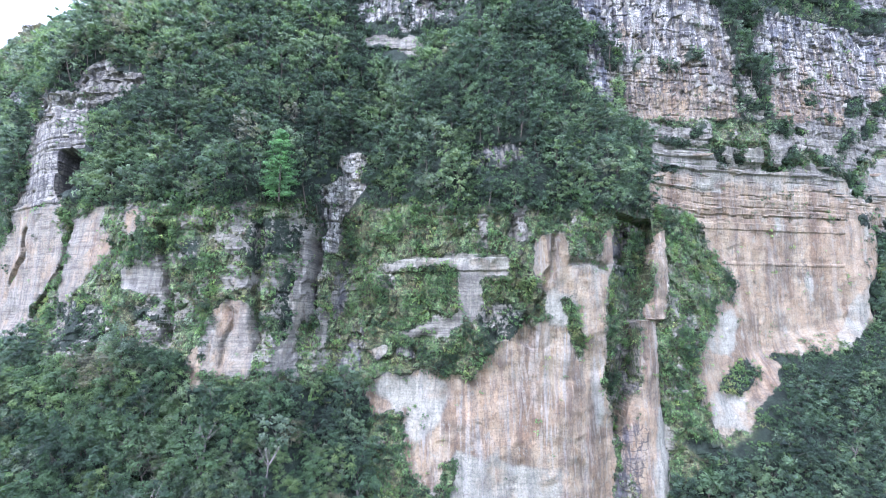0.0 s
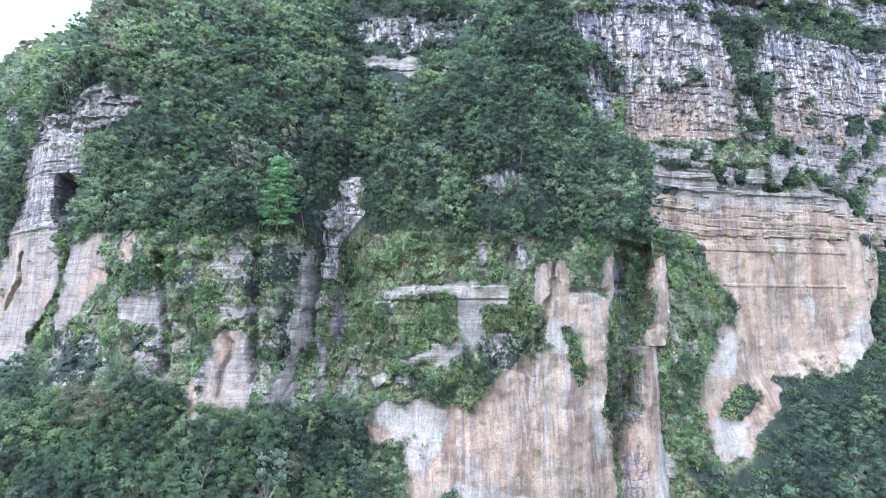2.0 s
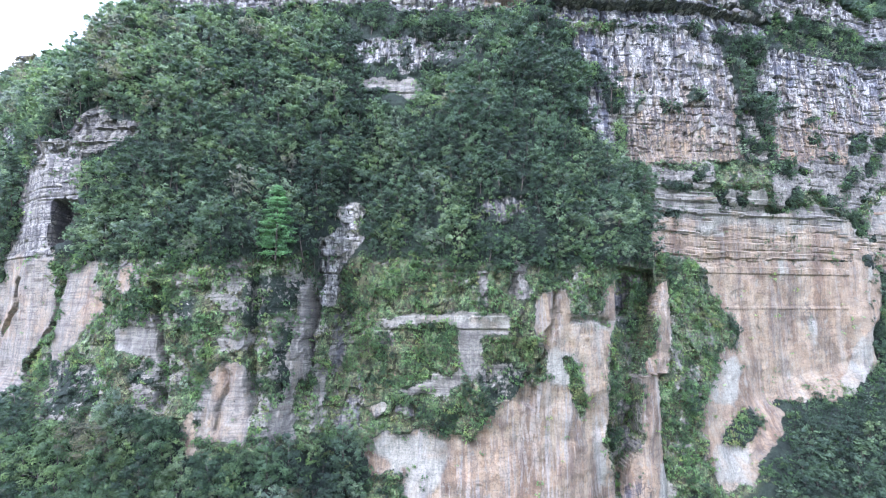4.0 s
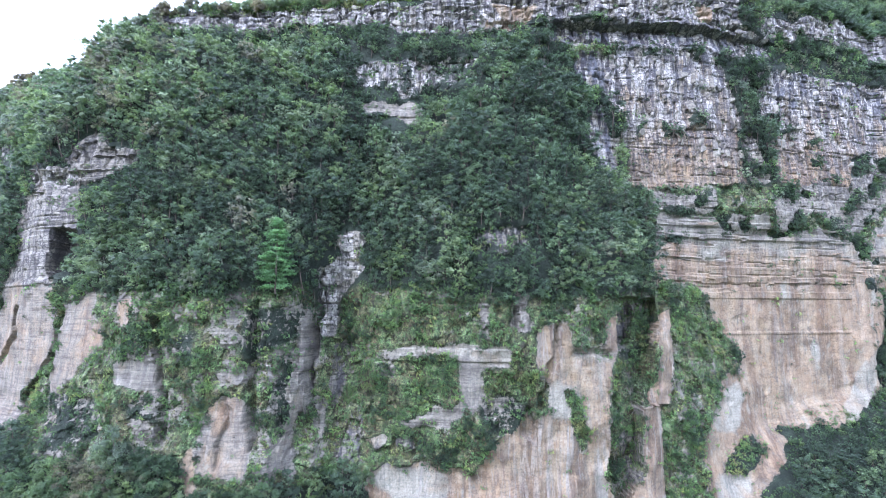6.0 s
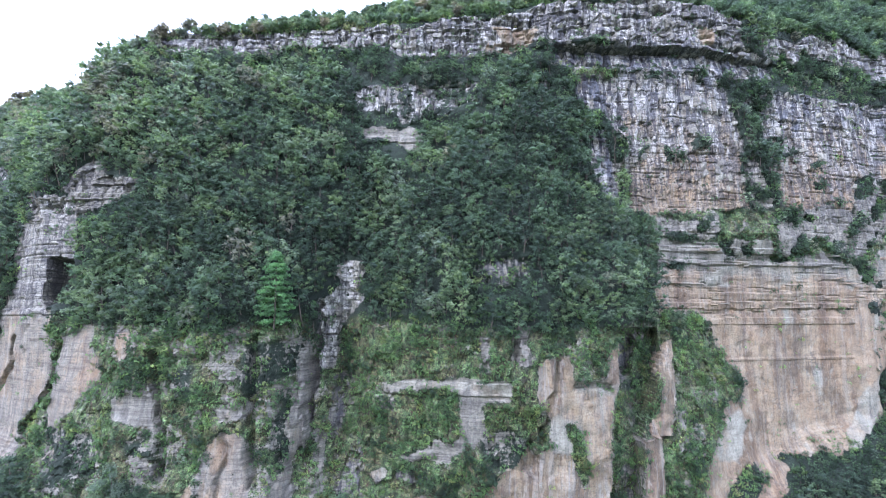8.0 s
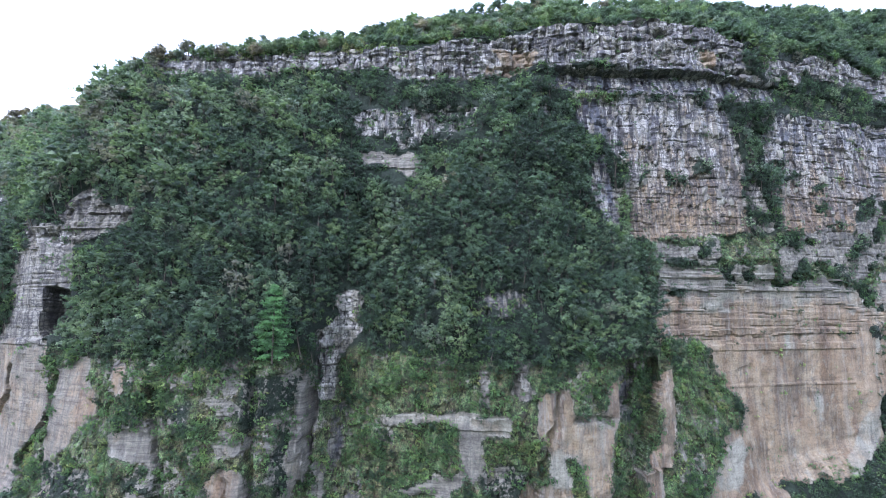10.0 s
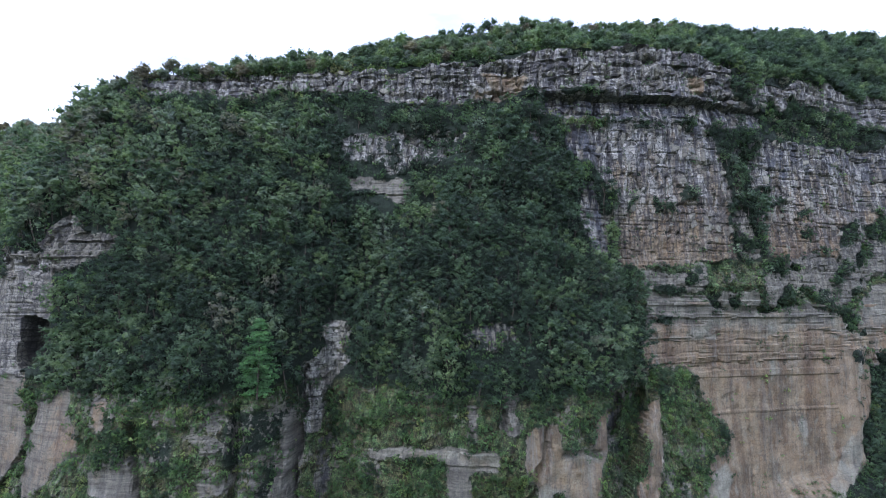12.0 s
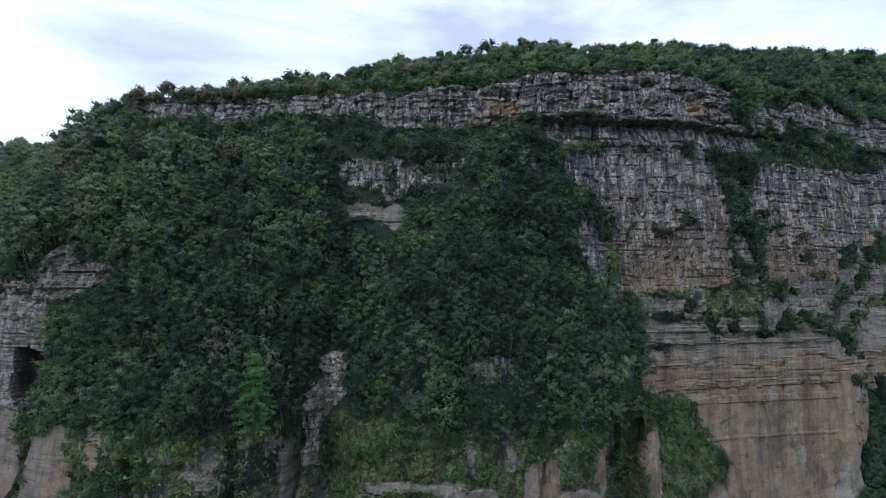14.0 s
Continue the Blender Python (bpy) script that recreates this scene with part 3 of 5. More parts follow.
outline("rock", "streak_east", 24.2, 145.3, 27.0, 144.6, 27.4, 141.3, 25.2, 141.1, form="columns")
outline("rock", "shelf", -19.8, 130.9, -17.6, 131.6, -5.2, 130.4, -5.2, 127.3, -6.4, 124.6, -9.8, 124.0, -10.6, 127.5, -15.4, 127.9, -19.3, 127.9, form="bedded")
outline("low", "centre_face", -23.9, 82.7, -10.0, 84.4, -2.7, 81.4, 7.6, 83.5, 18.4, 81.2, 18.1, 68.8, 20.7, 67.6, 19.8, 61.0, 13.0, 55.5, 7.4, 51.0, 1.8, 49.6, -16.6, 49.4, -19.6, 56.0, -22.5, 65.5, -22.8, 75.4)
outline("low", "left_face", -67.6, 83.8, -58.7, 83.2, -50.3, 81.9, -28.5, 85.0, -27.3, 76.2, -27.6, 65.5, -26.7, 51.0, -30.2, 48.9, -34.1, 49.2, -43.5, 48.0, -47.3, 51.2, -56.0, 56.0, -67.9, 52.0, -74.6, 55.8, -75.5, 65.5, -66.6, 72.1)
outline("low", "east_ledge", 49.2, 110.7, 79.0, 112.5, 85.8, 113.3, 105.4, 114.8, 162.1, 131.7, 141.3, 85.5, 113.4, 85.6, 110.4, 90.2, 105.8, 97.8, 97.9, 101.8, 84.1, 99.5, 82.9, 105.6, 79.2, 100.1, 69.2, 102.7, 51.2, 103.0, 50.4, 98.3, 48.0, 94.9)
outline("low", "chimney", 34.3, 72.4, 36.8, 80.8, 47.6, 84.9, 54.8, 87.2, 64.0, 85.9, 68.2, 77.0, 74.9, 68.5, 67.1, 65.0, 59.5, 55.4, 55.0, 48.2, 58.7, 41.0, 60.9, 35.3, 47.7, 28.3, 46.8, 31.5, 46.4, 48.6, 48.2, 60.6, 50.5, 70.6, 51.7, 81.3, 46.1, 74.3, 43.3, 60.7, 40.2, 60.2, 40.8, 47.3, 36.6, 41.4, 34.7, 39.2, 32.3, 48.5, 32.9, 60.9)
outline("low", "gully", -26.7, 73.8, -22.8, 74.2, -16.0, 65.5, -16.6, 49.4, -27.7, 48.1, -27.4, 60.9)
outline("bush", "under", 31.7, 148.1, 54.1, 148.5, 86.4, 151.9, 80.3, 147.2, 72.9, 145.5, 54.0, 146.7, 32.9, 145.3)
outline("bush", "ledge_west", 52.2, 109.7, 69.3, 110.1, 68.6, 105.1, 51.5, 104.3)
outline("bush", "ledge_gap", 69.0, 104.7, 78.0, 105.3, 79.5, 100.1, 73.7, 100.0, 69.3, 101.3)
outline("bush", "ledge_east", 85.7, 112.5, 159.6, 126.6, 153.8, 114.9, 123.0, 107.7, 112.0, 100.6, 107.3, 101.1, 104.7, 104.1, 98.6, 105.8, 89.2, 99.8, 85.5, 101.7)
outline("bush", "ledge_far", 111.7, 99.0, 121.5, 101.6, 120.2, 90.8, 127.6, 88.0, 122.2, 84.5, 114.6, 86.4, 112.5, 91.8)
outline("bush", "beds_tuft", 50.6, 99.6, 59.6, 99.5, 58.6, 97.4, 50.3, 96.0)
outline("bush", "upper_strip", 47.0, 130.9, 52.6, 133.7, 54.2, 133.0, 50.7, 128.0, 47.5, 123.0, 45.2, 116.6, 44.1, 122.7, 45.7, 127.6)
outline("bush", "upper_tuft", 56.1, 127.6, 61.4, 127.1, 62.8, 124.1, 56.6, 123.0)
outline("bush", "upper_tuft_east", 62.5, 131.1, 68.0, 130.9, 67.7, 126.6, 63.0, 127.2)
outline("bush", "upper_gap", 79.7, 142.2, 87.5, 146.0, 84.4, 137.7, 81.9, 130.7, 82.7, 124.2, 86.9, 114.3, 79.5, 112.9, 78.7, 125.5)
outline("bush", "far_tuft", 85.6, 132.8, 98.4, 135.6, 96.6, 129.7, 86.9, 128.1)
outline("bush", "far_tuft_low", 99.1, 127.2, 106.7, 129.2, 106.5, 121.6, 101.0, 119.9)
outline("bush", "far_edge", 123.0, 128.7, 133.7, 133.2, 134.5, 126.9, 164.6, 136.5, 160.4, 128.2, 123.3, 119.0)
outline("bush", "centre_tuft", 7.7, 68.8, 13.0, 69.9, 19.3, 68.8, 20.7, 64.3, 19.2, 61.0, 16.4, 61.0, 13.6, 64.3, 9.7, 64.3, 8.0, 62.1)
outline("bush", "centre_tuft_low", 0.0, 56.4, 5.2, 59.8, 8.0, 58.7, 7.6, 51.0, 5.8, 49.3, 3.5, 52.0, 0.0, 50.9)
outline("bush", "centre_top", 25.1, 77.3, 28.4, 79.2, 33.4, 78.8, 32.7, 74.7, 29.4, 73.2, 25.7, 73.9)
outline("bush", "centre_low", -16.1, 41.0, -10.6, 42.5, -7.6, 39.0, -6.8, 32.6, -2.5, 24.8, -14.3, 26.8)
outline("bush", "centre_tree", -0.9, 33.2, 1.8, 35.1, 2.7, 21.1, -1.9, 21.5)
outline("bush", "east_nest", 62.5, 45.8, 67.4, 49.8, 73.5, 52.1, 75.9, 48.2, 72.2, 45.3, 68.2, 43.5, 65.3, 44.3)
outline("pale", "centre_lilac", -16.5, 46.2, -10.8, 49.3, 0.7, 49.2, 1.8, 43.3, -1.5, 39.1, -5.8, 35.3, -7.6, 39.0, -7.2, 43.1)
outline("pale", "centre_edge", 28.9, 50.9, 31.7, 50.8, 33.0, 42.7, 34.0, 38.2, 31.4, 39.6, 29.5, 45.3)
outline("pale", "centre_streak", 19.8, 65.4, 22.7, 67.6, 25.5, 65.4, 27.8, 61.0, 31.3, 56.4, 28.9, 56.5, 24.2, 59.9, 20.9, 58.8)
outline("pale", "centre_foot", 1.8, 36.1, 8.3, 34.1, 23.5, 32.0, 23.8, 19.6, 1.7, 20.3)
outline("pale", "east_foot", 64.9, 60.2, 72.5, 65.0, 73.5, 60.1, 70.1, 53.5, 68.0, 52.3, 62.2, 52.7, 59.5, 55.4)
outline("pale", "east_foot_low", 59.3, 46.2, 66.3, 44.8, 71.3, 44.7, 66.8, 36.0, 58.9, 37.0)
outline("pale", "east_edge", 105.0, 61.3, 110.6, 68.0, 115.0, 71.8, 115.9, 65.7, 111.5, 58.4, 104.1, 53.1, 98.1, 53.1)
outline("pale", "block_top", 25.7, 72.7, 34.9, 72.6, 34.1, 69.5, 26.8, 69.9)
outline("pale", "pillar_side", 44.6, 42.9, 47.5, 41.6, 45.2, 16.9, 42.6, 26.3)
outline("pale", "niche_face", -17.0, 56.1, -5.0, 56.3, -5.0, 51.9, -16.7, 51.0)
outline("warm", "orange_scar", -7.8, 44.2, -3.2, 42.7, -3.7, 39.6, -7.6, 39.5)
outline("warm", "brow_orange", 13.3, 160.6, 23.5, 159.9, 23.4, 155.9, 18.9, 153.5, 11.0, 153.4, 10.3, 155.9, 14.7, 155.9)
outline("warm", "brow_orange_east", 66.9, 160.9, 71.6, 161.5, 70.9, 156.1, 67.5, 156.4)
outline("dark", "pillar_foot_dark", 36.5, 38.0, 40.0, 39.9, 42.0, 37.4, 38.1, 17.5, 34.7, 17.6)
# shade in the chimney beside the pillar, painted as darker rock
outline("dark", "chimney_shade", 37.1, 56.3, 41.1, 54.9, 40.4, 46.7, 37.4, 44.7)
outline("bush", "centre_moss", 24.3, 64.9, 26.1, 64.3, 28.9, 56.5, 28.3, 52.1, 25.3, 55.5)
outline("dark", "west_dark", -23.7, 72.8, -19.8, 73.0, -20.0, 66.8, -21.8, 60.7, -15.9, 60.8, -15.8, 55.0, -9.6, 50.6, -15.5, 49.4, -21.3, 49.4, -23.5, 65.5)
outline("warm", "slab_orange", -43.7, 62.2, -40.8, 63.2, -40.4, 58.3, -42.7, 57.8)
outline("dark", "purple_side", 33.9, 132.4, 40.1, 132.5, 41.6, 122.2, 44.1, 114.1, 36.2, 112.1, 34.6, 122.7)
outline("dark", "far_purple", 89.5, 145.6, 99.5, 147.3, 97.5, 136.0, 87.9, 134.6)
outline("dent", "cave", -86.4, 98.4, -78.6, 98.0, -78.2, 93.4, -79.4, 89.8, -82.9, 88.2, -86.2, 88.4)
outline("dent", "slot", -17.6, 54.9, -14.5, 54.4, -13.8, 51.4, -10.9, 52.8, -9.7, 55.1, -5.0, 54.1, -4.4, 50.8, -10.8, 49.7, -14.3, 48.9, -16.7, 50.5)
outline("dent", "chimney_head", 36.5, 80.8, 41.7, 82.2, 41.4, 77.7, 39.9, 73.2, 35.1, 72.4)
outline("dent", "west_crack", -26.6, 79.9, -26.4, 84.7, -25.4, 89.2, -25.6, 84.8, -26.0, 76.3, -26.6, 71.4, -27.2, 65.5, -27.3, 60.9, -27.8, 65.5, -27.6, 71.3, -27.0, 76.2)
outline("rock", "foot_rocks", 63.5, 56.5, 76.2, 54.6, 83.5, 49.3, 72.7, 40.9, 67.6, 37.3, 61.6, 35.0, 56.8, 42.6, form="massive")
outline("dent", "crack_a", -55.7, 79.6, -54.3, 79.6, -52.4, 65.5, -51.0, 55.4, -52.2, 54.9, -53.7, 65.5)
outline("dent", "crack_b", -37.7, 81.2, -36.4, 81.3, -35.5, 69.7, -35.1, 61.3, -35.2, 54.3, -36.0, 54.3, -36.6, 63.4)
outline("dent", "slab_gap", -40.8, 64.3, -39.8, 64.3, -39.9, 58.3, -39.7, 51.7, -40.7, 51.8, -40.9, 59.3)
outline("dent", "left_split", -82.3, 71.6, -80.6, 72.2, -84.0, 66.9, -87.6, 61.5, -85.0, 55.2, -86.6, 55.1, -89.6, 62.1, -86.2, 67.5)
outline("dent", "left_split_far", -96.7, 81.5, -94.9, 81.3, -96.0, 75.0, -100.5, 68.1, -101.8, 68.0, -98.0, 75.7)
outline("dent", "left_seam", -80.6, 80.6, -79.1, 80.5, -80.2, 73.4, -80.8, 69.9, -82.3, 69.9, -81.7, 74.6)
outline("dent", "block_seam", 22.2, 77.3, 23.3, 77.3, 22.8, 71.4, 20.8, 65.3, 18.7, 60.9, 17.7, 60.9, 19.6, 65.8, 21.5, 71.4)
outline("dent", "block_roof", 25.3, 72.4, 33.0, 72.0, 32.7, 70.9, 27.9, 71.2, 25.5, 71.5)
outline("dent", "recess", 15.9, 61.6, 16.8, 60.9, 18.0, 57.8, 17.8, 54.4, 14.9, 55.5, 14.7, 59.3)
outline("pale", "far_pale", 88.4, 162.7, 95.8, 163.8, 95.2, 159.4, 91.4, 156.4, 87.1, 154.9)
outline("low", "west_skirt", -145.3, 94.4, -92.4, 86.1, -79.0, 84.7, -50.5, 83.1, -28.5, 85.0, -26.9, 82.2, -25.0, 47.7, -43.4, 47.5, -55.6, 55.0, -67.9, 52.0, -106.0, 55.4)
outline("low", "centre_skirt", -23.9, 81.5, -17.8, 85.0, 7.6, 83.2, 18.4, 82.4, 37.7, 84.1, 54.9, 88.0, 65.0, 86.1, 76.3, 65.7, 76.8, 48.2, 66.7, 35.0, 47.4, 26.1, 45.2, 16.9, -2.4, 20.8, -8.8, 31.9, -16.5, 46.2, -21.4, 50.4)
outline("rock", "east_top", 33.0, 145.8, 39.0, 146.5, 48.0, 147.0, 55.5, 146.0, 63.1, 146.0, 69.5, 145.9, 74.6, 144.2, 74.2, 136.4, 78.2, 129.9, 46.8, 128.5, 41.0, 133.3, 39.8, 137.7, 34.0, 138.8, form="columns")
outline("rock", "far_top", 84.7, 139.6, 88.4, 144.8, 99.4, 146.9, 114.3, 147.0, 130.6, 148.2, 175.4, 155.0, 167.8, 138.8, 85.4, 130.3, form="columns")
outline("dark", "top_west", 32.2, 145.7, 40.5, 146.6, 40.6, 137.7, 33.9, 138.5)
outline("pale", "gully_face", -23.0, 97.5, -17.5, 98.1, -17.0, 94.1, -17.9, 87.1, -20.0, 84.3, -22.9, 87.8, -23.1, 94.0)
outline("pale", "ledge_face", -12.9, 72.0, -5.1, 72.9, 12.5, 73.4, 13.0, 70.4, 9.1, 69.9, 0.7, 71.3, -9.2, 70.7)


CREST_X = (-260, -140, -130, -124, -116, -111, -104, -99, -95, -92, -89, -86, -82, -77, -71, -65, -58, -51, -44, -35, -26, -20, -13, -7, 4, 15, 23, 31, 50, 71, 79, 94, 112, 125, 137, 147, 158, 175, 190, 210, 280)
CREST_Z = (146, 157.2, 157.1, 156.2, 153.6, 152.2, 152.6, 155, 153.9, 152.3, 151.9, 156.7, 159.5, 162.3, 162.8, 162.8, 164.2, 165.7, 168, 169.4, 169.3, 172.9, 175.3, 176.2, 177.3, 179.2, 181, 180.4, 180.1, 184.7, 187.6, 185, 188.3, 192.5, 195.4, 196.4, 195.9, 197.2, 198.8, 204.6, 210.6)
EDGE_X = (-260, -150, -124, -101, -90, -87, -78, -67, -56, -41, -24, -14, -2, 8, 16, 25, 44, 51, 62, 72, 78, 84, 106, 121, 133, 280)
EDGE_Z = (140, 148, 152, 146, 150, 153.5, 157.6, 159.8, 160.7, 162.1, 162.2, 162.3, 163.4, 165.2, 165.5, 166.9, 167.2, 169.2, 168.9, 167.9, 165.9, 164.8, 167.7, 168.5, 164.4, 170)


def bare(x, z):
    """Depth of the cliff with its brow, the slope above it and the plateau, but no joints."""
    edge, crest = np.interp(x, EDGE_X, EDGE_Z), np.interp(x, CREST_X, CREST_Z)
    crest = np.maximum(crest, edge + 1.5)
    y = loft(x, np.minimum(z, edge))
    y = y + np.clip(z - edge, 0, crest - edge) * np.interp(x, (-125, -80, -50, 0, 60, 94, 137, 175), (0.5, 0.55, 0.95, 0.9, 1.0, 0.66, 0.5, 0.35))
    return y + np.maximum(z - crest, 0) * 28


XS = np.concatenate([np.arange(-250, -150, 5), np.arange(-150, -106, 1.2), np.arange(-106, 126, 0.35), np.arange(126, 170, 1.2), np.arange(170, 275, 5)])
ZS = np.concatenate([np.arange(-20, 20, 2.0), np.arange(20, 170, 0.36), np.arange(170, 186, 0.8), np.arange(186, 240, 1.5)])
GX, GZ = np.meshgrid(XS, ZS)
WX = GX + 3.2 * fbm(GX / 4, GZ / 4, 11, 5)
WZ = GZ + 3.6 * fbm(GX / 4, GZ / 5, 23, 5)
MASK = {name: inside(WX, WZ, pairs) for kind in ("rock", "dent", "dark", "pale", "warm") for name, pairs in OUTLINES[kind].items()}
LOW = {name: inside(WX, WZ, pairs) for kind in ("low", "bush") for name, pairs in OUTLINES[kind].items()}
BUSHY = np.zeros(GX.shape, bool)
for name in OUTLINES["bush"]:
    BUSHY |= LOW[name]


def any_of(*names):
    out = np.zeros(GX.shape, bool)
    for n in names:
        out |= MASK[n]
    return out


def layers(z, seed, thin, thick):
    """The bed that each height lies in."""
    rng = np.random.RandomState(seed)
    tops = -30 + np.cumsum(rng.uniform(thin, thick, 600))
    return np.searchsorted(tops, z)


def blocky(x, z, seed, thin, thick, wide, bed_part=0.5):
    """Offsets from -0.5 to 0.5 of beds cut by upright joints into blocks."""
    bed = layers(z + 1.2 * fbm(x / 30, z / 30, seed, 3), seed, thin, thick)
    col = np.floor(x / wide + 7 * hashed(bed, 3, seed) + 0.5 * fbm(x / 2, z / 3, seed + 5, 2))
    return bed_part * (hashed(bed, 9, seed) - 0.5) + (1 - bed_part) * (hashed(col, bed, seed) - 0.5)


def eaves(x, z, seed, thin, thick):
    """How far each bed is undercut: 1 at its foot, 0 at its top."""
    rng = np.random.RandomState(seed)
    tops = -30 + np.cumsum(rng.uniform(thin, thick, 600))
    zz = z + 2.0 * fbm(x / 12, z / 20, seed, 3) + 4.5 * (hashed(np.floor(x / 6.5 + fbm(x / 4, z / 4, seed + 1, 2)), 5, seed) - 0.5)
    bed = np.clip(np.searchsorted(tops, zz), 1, 599)
    part = (zz - tops[bed - 1]) / (tops[bed] - tops[bed - 1])
    return (1 - part) * hashed(bed, np.floor(x / 9), seed)


def joints(x, z, seed, thin, thick, wide, share, along=1.0):
    """Open cracks: upright ones between columns, and some along the beds."""
    bed = layers(z + 1.2 * fbm(x / 30, z / 30, seed, 3), seed, thin, thick)
    u = x / wide + 7 * hashed(bed, 3, seed) + 0.5 * fbm(x / 2, z / 3, seed + 5, 2)
    near = np.abs(u - np.round(u)) * wide
    crack = np.where(hashed(np.round(u), bed, seed + 2) < share, np.clip(1 - near / 0.45, 0, 1), 0)
    step = np.zeros(x.shape)
    step[1:] = (bed[1:] != bed[:-1]) * (hashed(np.floor(x[1:] / 7), bed[1:], seed + 4) < share * along)
    return np.maximum(crack, step)


def flakes(x, z, seed, wide, tall, count):
    """Broad scales with sharp edges, such as slabs leave when they fall."""
    n = fbm(x / wide, z / tall, seed, 4)
    return np.floor(n * count) / count


def facets(x, z, seed, wide, tall, share, tilt):
    """Broken plates with straight edges: some stand back, all lean a little their own way."""
    u, v = x / wide + 0.25 * fbm(x / 2.5, z / 2.5, seed + 8, 2), z / tall + 0.2 * fbm(x / 2.5, z / 2.5, seed + 9, 2)
    i, j = np.floor(u), np.floor(v)
    best, out = np.full(x.shape, 1e9), np.zeros(x.shape)
    for a in (-1, 0, 1):
        for b in (-1, 0, 1):
            du, dv = u - i - a - hashed(i + a, j + b, seed), v - j - b - hashed(i + a, j + b, seed + 1)
            far = du * du + dv * dv
            drop = hashed(i + a, j + b, seed + 2)
            lean = tilt * ((hashed(i + a, j + b, seed + 3) - 0.5) * du + (hashed(i + a, j + b, seed + 4) - 0.3) * dv)
            out = np.where(far < best, (drop < share) * (0.3 + drop / share) - 0.5 * share + lean, out)
            best = np.minimum(best, far)
    return out


massive, bedded, columns, mottled, band = (any_of(*FORMS[f]) for f in ("massive", "bedded", "columns", "mottled", "band"))
thin_bush = BUSHY & (GX > 45) & (GZ > 80) & (fbm(GX / 3.5, GZ / 3, 131, 3) < np.where(GZ > 106, 0.07, -0.02))
BUSHY &= ~thin_bush
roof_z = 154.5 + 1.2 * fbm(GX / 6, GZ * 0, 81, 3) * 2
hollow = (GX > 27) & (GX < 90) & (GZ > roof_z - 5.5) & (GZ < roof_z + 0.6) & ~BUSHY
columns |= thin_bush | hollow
mottled &= ~BUSHY
massive, bedded, columns, band = massive & ~BUSHY, bedded & ~BUSHY, columns & ~BUSHY, band & ~BUSHY
rocky = massive | bedded | columns | band | mottled
lowest = np.zeros(GX.shape, bool)
for name in LOW:
    lowest |= LOW[name]
lowest &= ~rocky

DEPTH = bare(GX, GZ)
upright = GZ < np.interp(GX, EDGE_X, EDGE_Z)
soft = {k: soften(v.astype(float), 2) for k, v in (("massive", massive), ("bedded", bedded), ("columns", columns), ("band", band), ("rocky", rocky), ("lowest", lowest), ("mottled", mottled))}
DEPTH += 6.0 * fbm(GX / 14, GZ / 14, 2, 4) * (1 - soft["rocky"]) * (1 - 0.6 * soft["lowest"])
DEPTH += 1.2 * fbm(GX / 3, GZ / 3, 5, 3) * (1 - 0.7 * soft["rocky"])
DEPTH += soft["lowest"] * (0.8 * blocky(GX, GZ, 35, 1.4, 4.5, 5.0, 0.3) + 1.2 * flakes(GX, GZ, 37, 4, 8, 6) + 0.6 * facets(GX, GZ, 171, 2.8, 3.4, 0.5, 1.2) + 1.8 * fbm(GX / 2, GZ / 5, 39, 3) + 2.2 * fbm(GX / 5, GZ / 16, 38, 2))
plates = fbm(GX / 12, GZ / 10, 31, 3)
bold = np.where(GX > 50, 0.25, 0.6)
scars = bold * (0.5 * np.clip((plates - 0.11) / 0.06, 0, 1) - 0.5 * np.clip((-0.13 - plates) / 0.06, 0, 1))
DEPTH += soft["massive"] * (scars + 0.5 * blocky(GX, GZ, 41, 3, 9, 9.0, 0.3) + 1.4 * fbm(GX / 9, GZ / 24, 43, 3) + np.where(GX > 50, 0.1, 0.35) * fbm(GX / 2.4, GZ / 14, 45, 2) + 0.2 * fbm((GX + 0.7 * GZ) / 4, (GZ - 0.7 * GX) / 4, 46, 2))
DEPTH += soft["massive"] * (np.where(GX > 50, 0.22, 0.36) * facets(GX, GZ, 141, 6, 8, 0.3, 1.4) + np.where(GX > 50, 0.14, 0.26) * facets(GX, GZ, 147, 2.4, 3.0, 0.25, 1.2))
DEPTH += soft["massive"] * 0.8 * joints(GX, GZ, 47, 12, 30, 7.0, 0.35, 0.0)
DEPTH += soft["massive"] * (soften(DEPTH, 6) - DEPTH)
calm = np.where(GX < -50, 0.6, 0.65)
DEPTH += soft["bedded"] * calm * (0.6 * blocky(GX, GZ, 51, 0.5, 2.2, 6.5, 0.5) + 0.9 * fbm(GX / 6, GZ / 5, 53, 4) + 0.5 * joints(GX, GZ, 51, 0.5, 2.2, 6.5, 0.35, 0.6))
DEPTH += soft["mottled"] * (1.2 * flakes(GX, GZ, 55, 4, 6, 7) + 0.5 * facets(GX, GZ, 177, 2.4, 3.4, 0.5, 1.2) + 1.0 * blocky(GX, GZ, 57, 1.2, 3.5, 3.0, 0.3) + 0.8 * joints(GX, GZ, 57, 1.2, 3.5, 3.0, 0.3, 0.3))
tall = soft["columns"] * np.where(GX > 30, np.interp(GZ, (112, 122, 150), (0.25, 0.42, 0.55)), 0.8)
DEPTH += tall * (1.3 * blocky(GX, GZ, 61, 3.5, 9.0, 2.6, 0.2) + 1.2 * blocky(GX, GZ, 63, 0.6, 2.0, 4.5, 0.7) + 1.6 * flakes(GX, GZ, 65, 3.5, 12, 8) + 1.1 * facets(GX, GZ, 153, 2.6, 5.0, 0.5, 1.2) + 1.6 * fbm(GX / 1.6, GZ / 9, 67, 3))
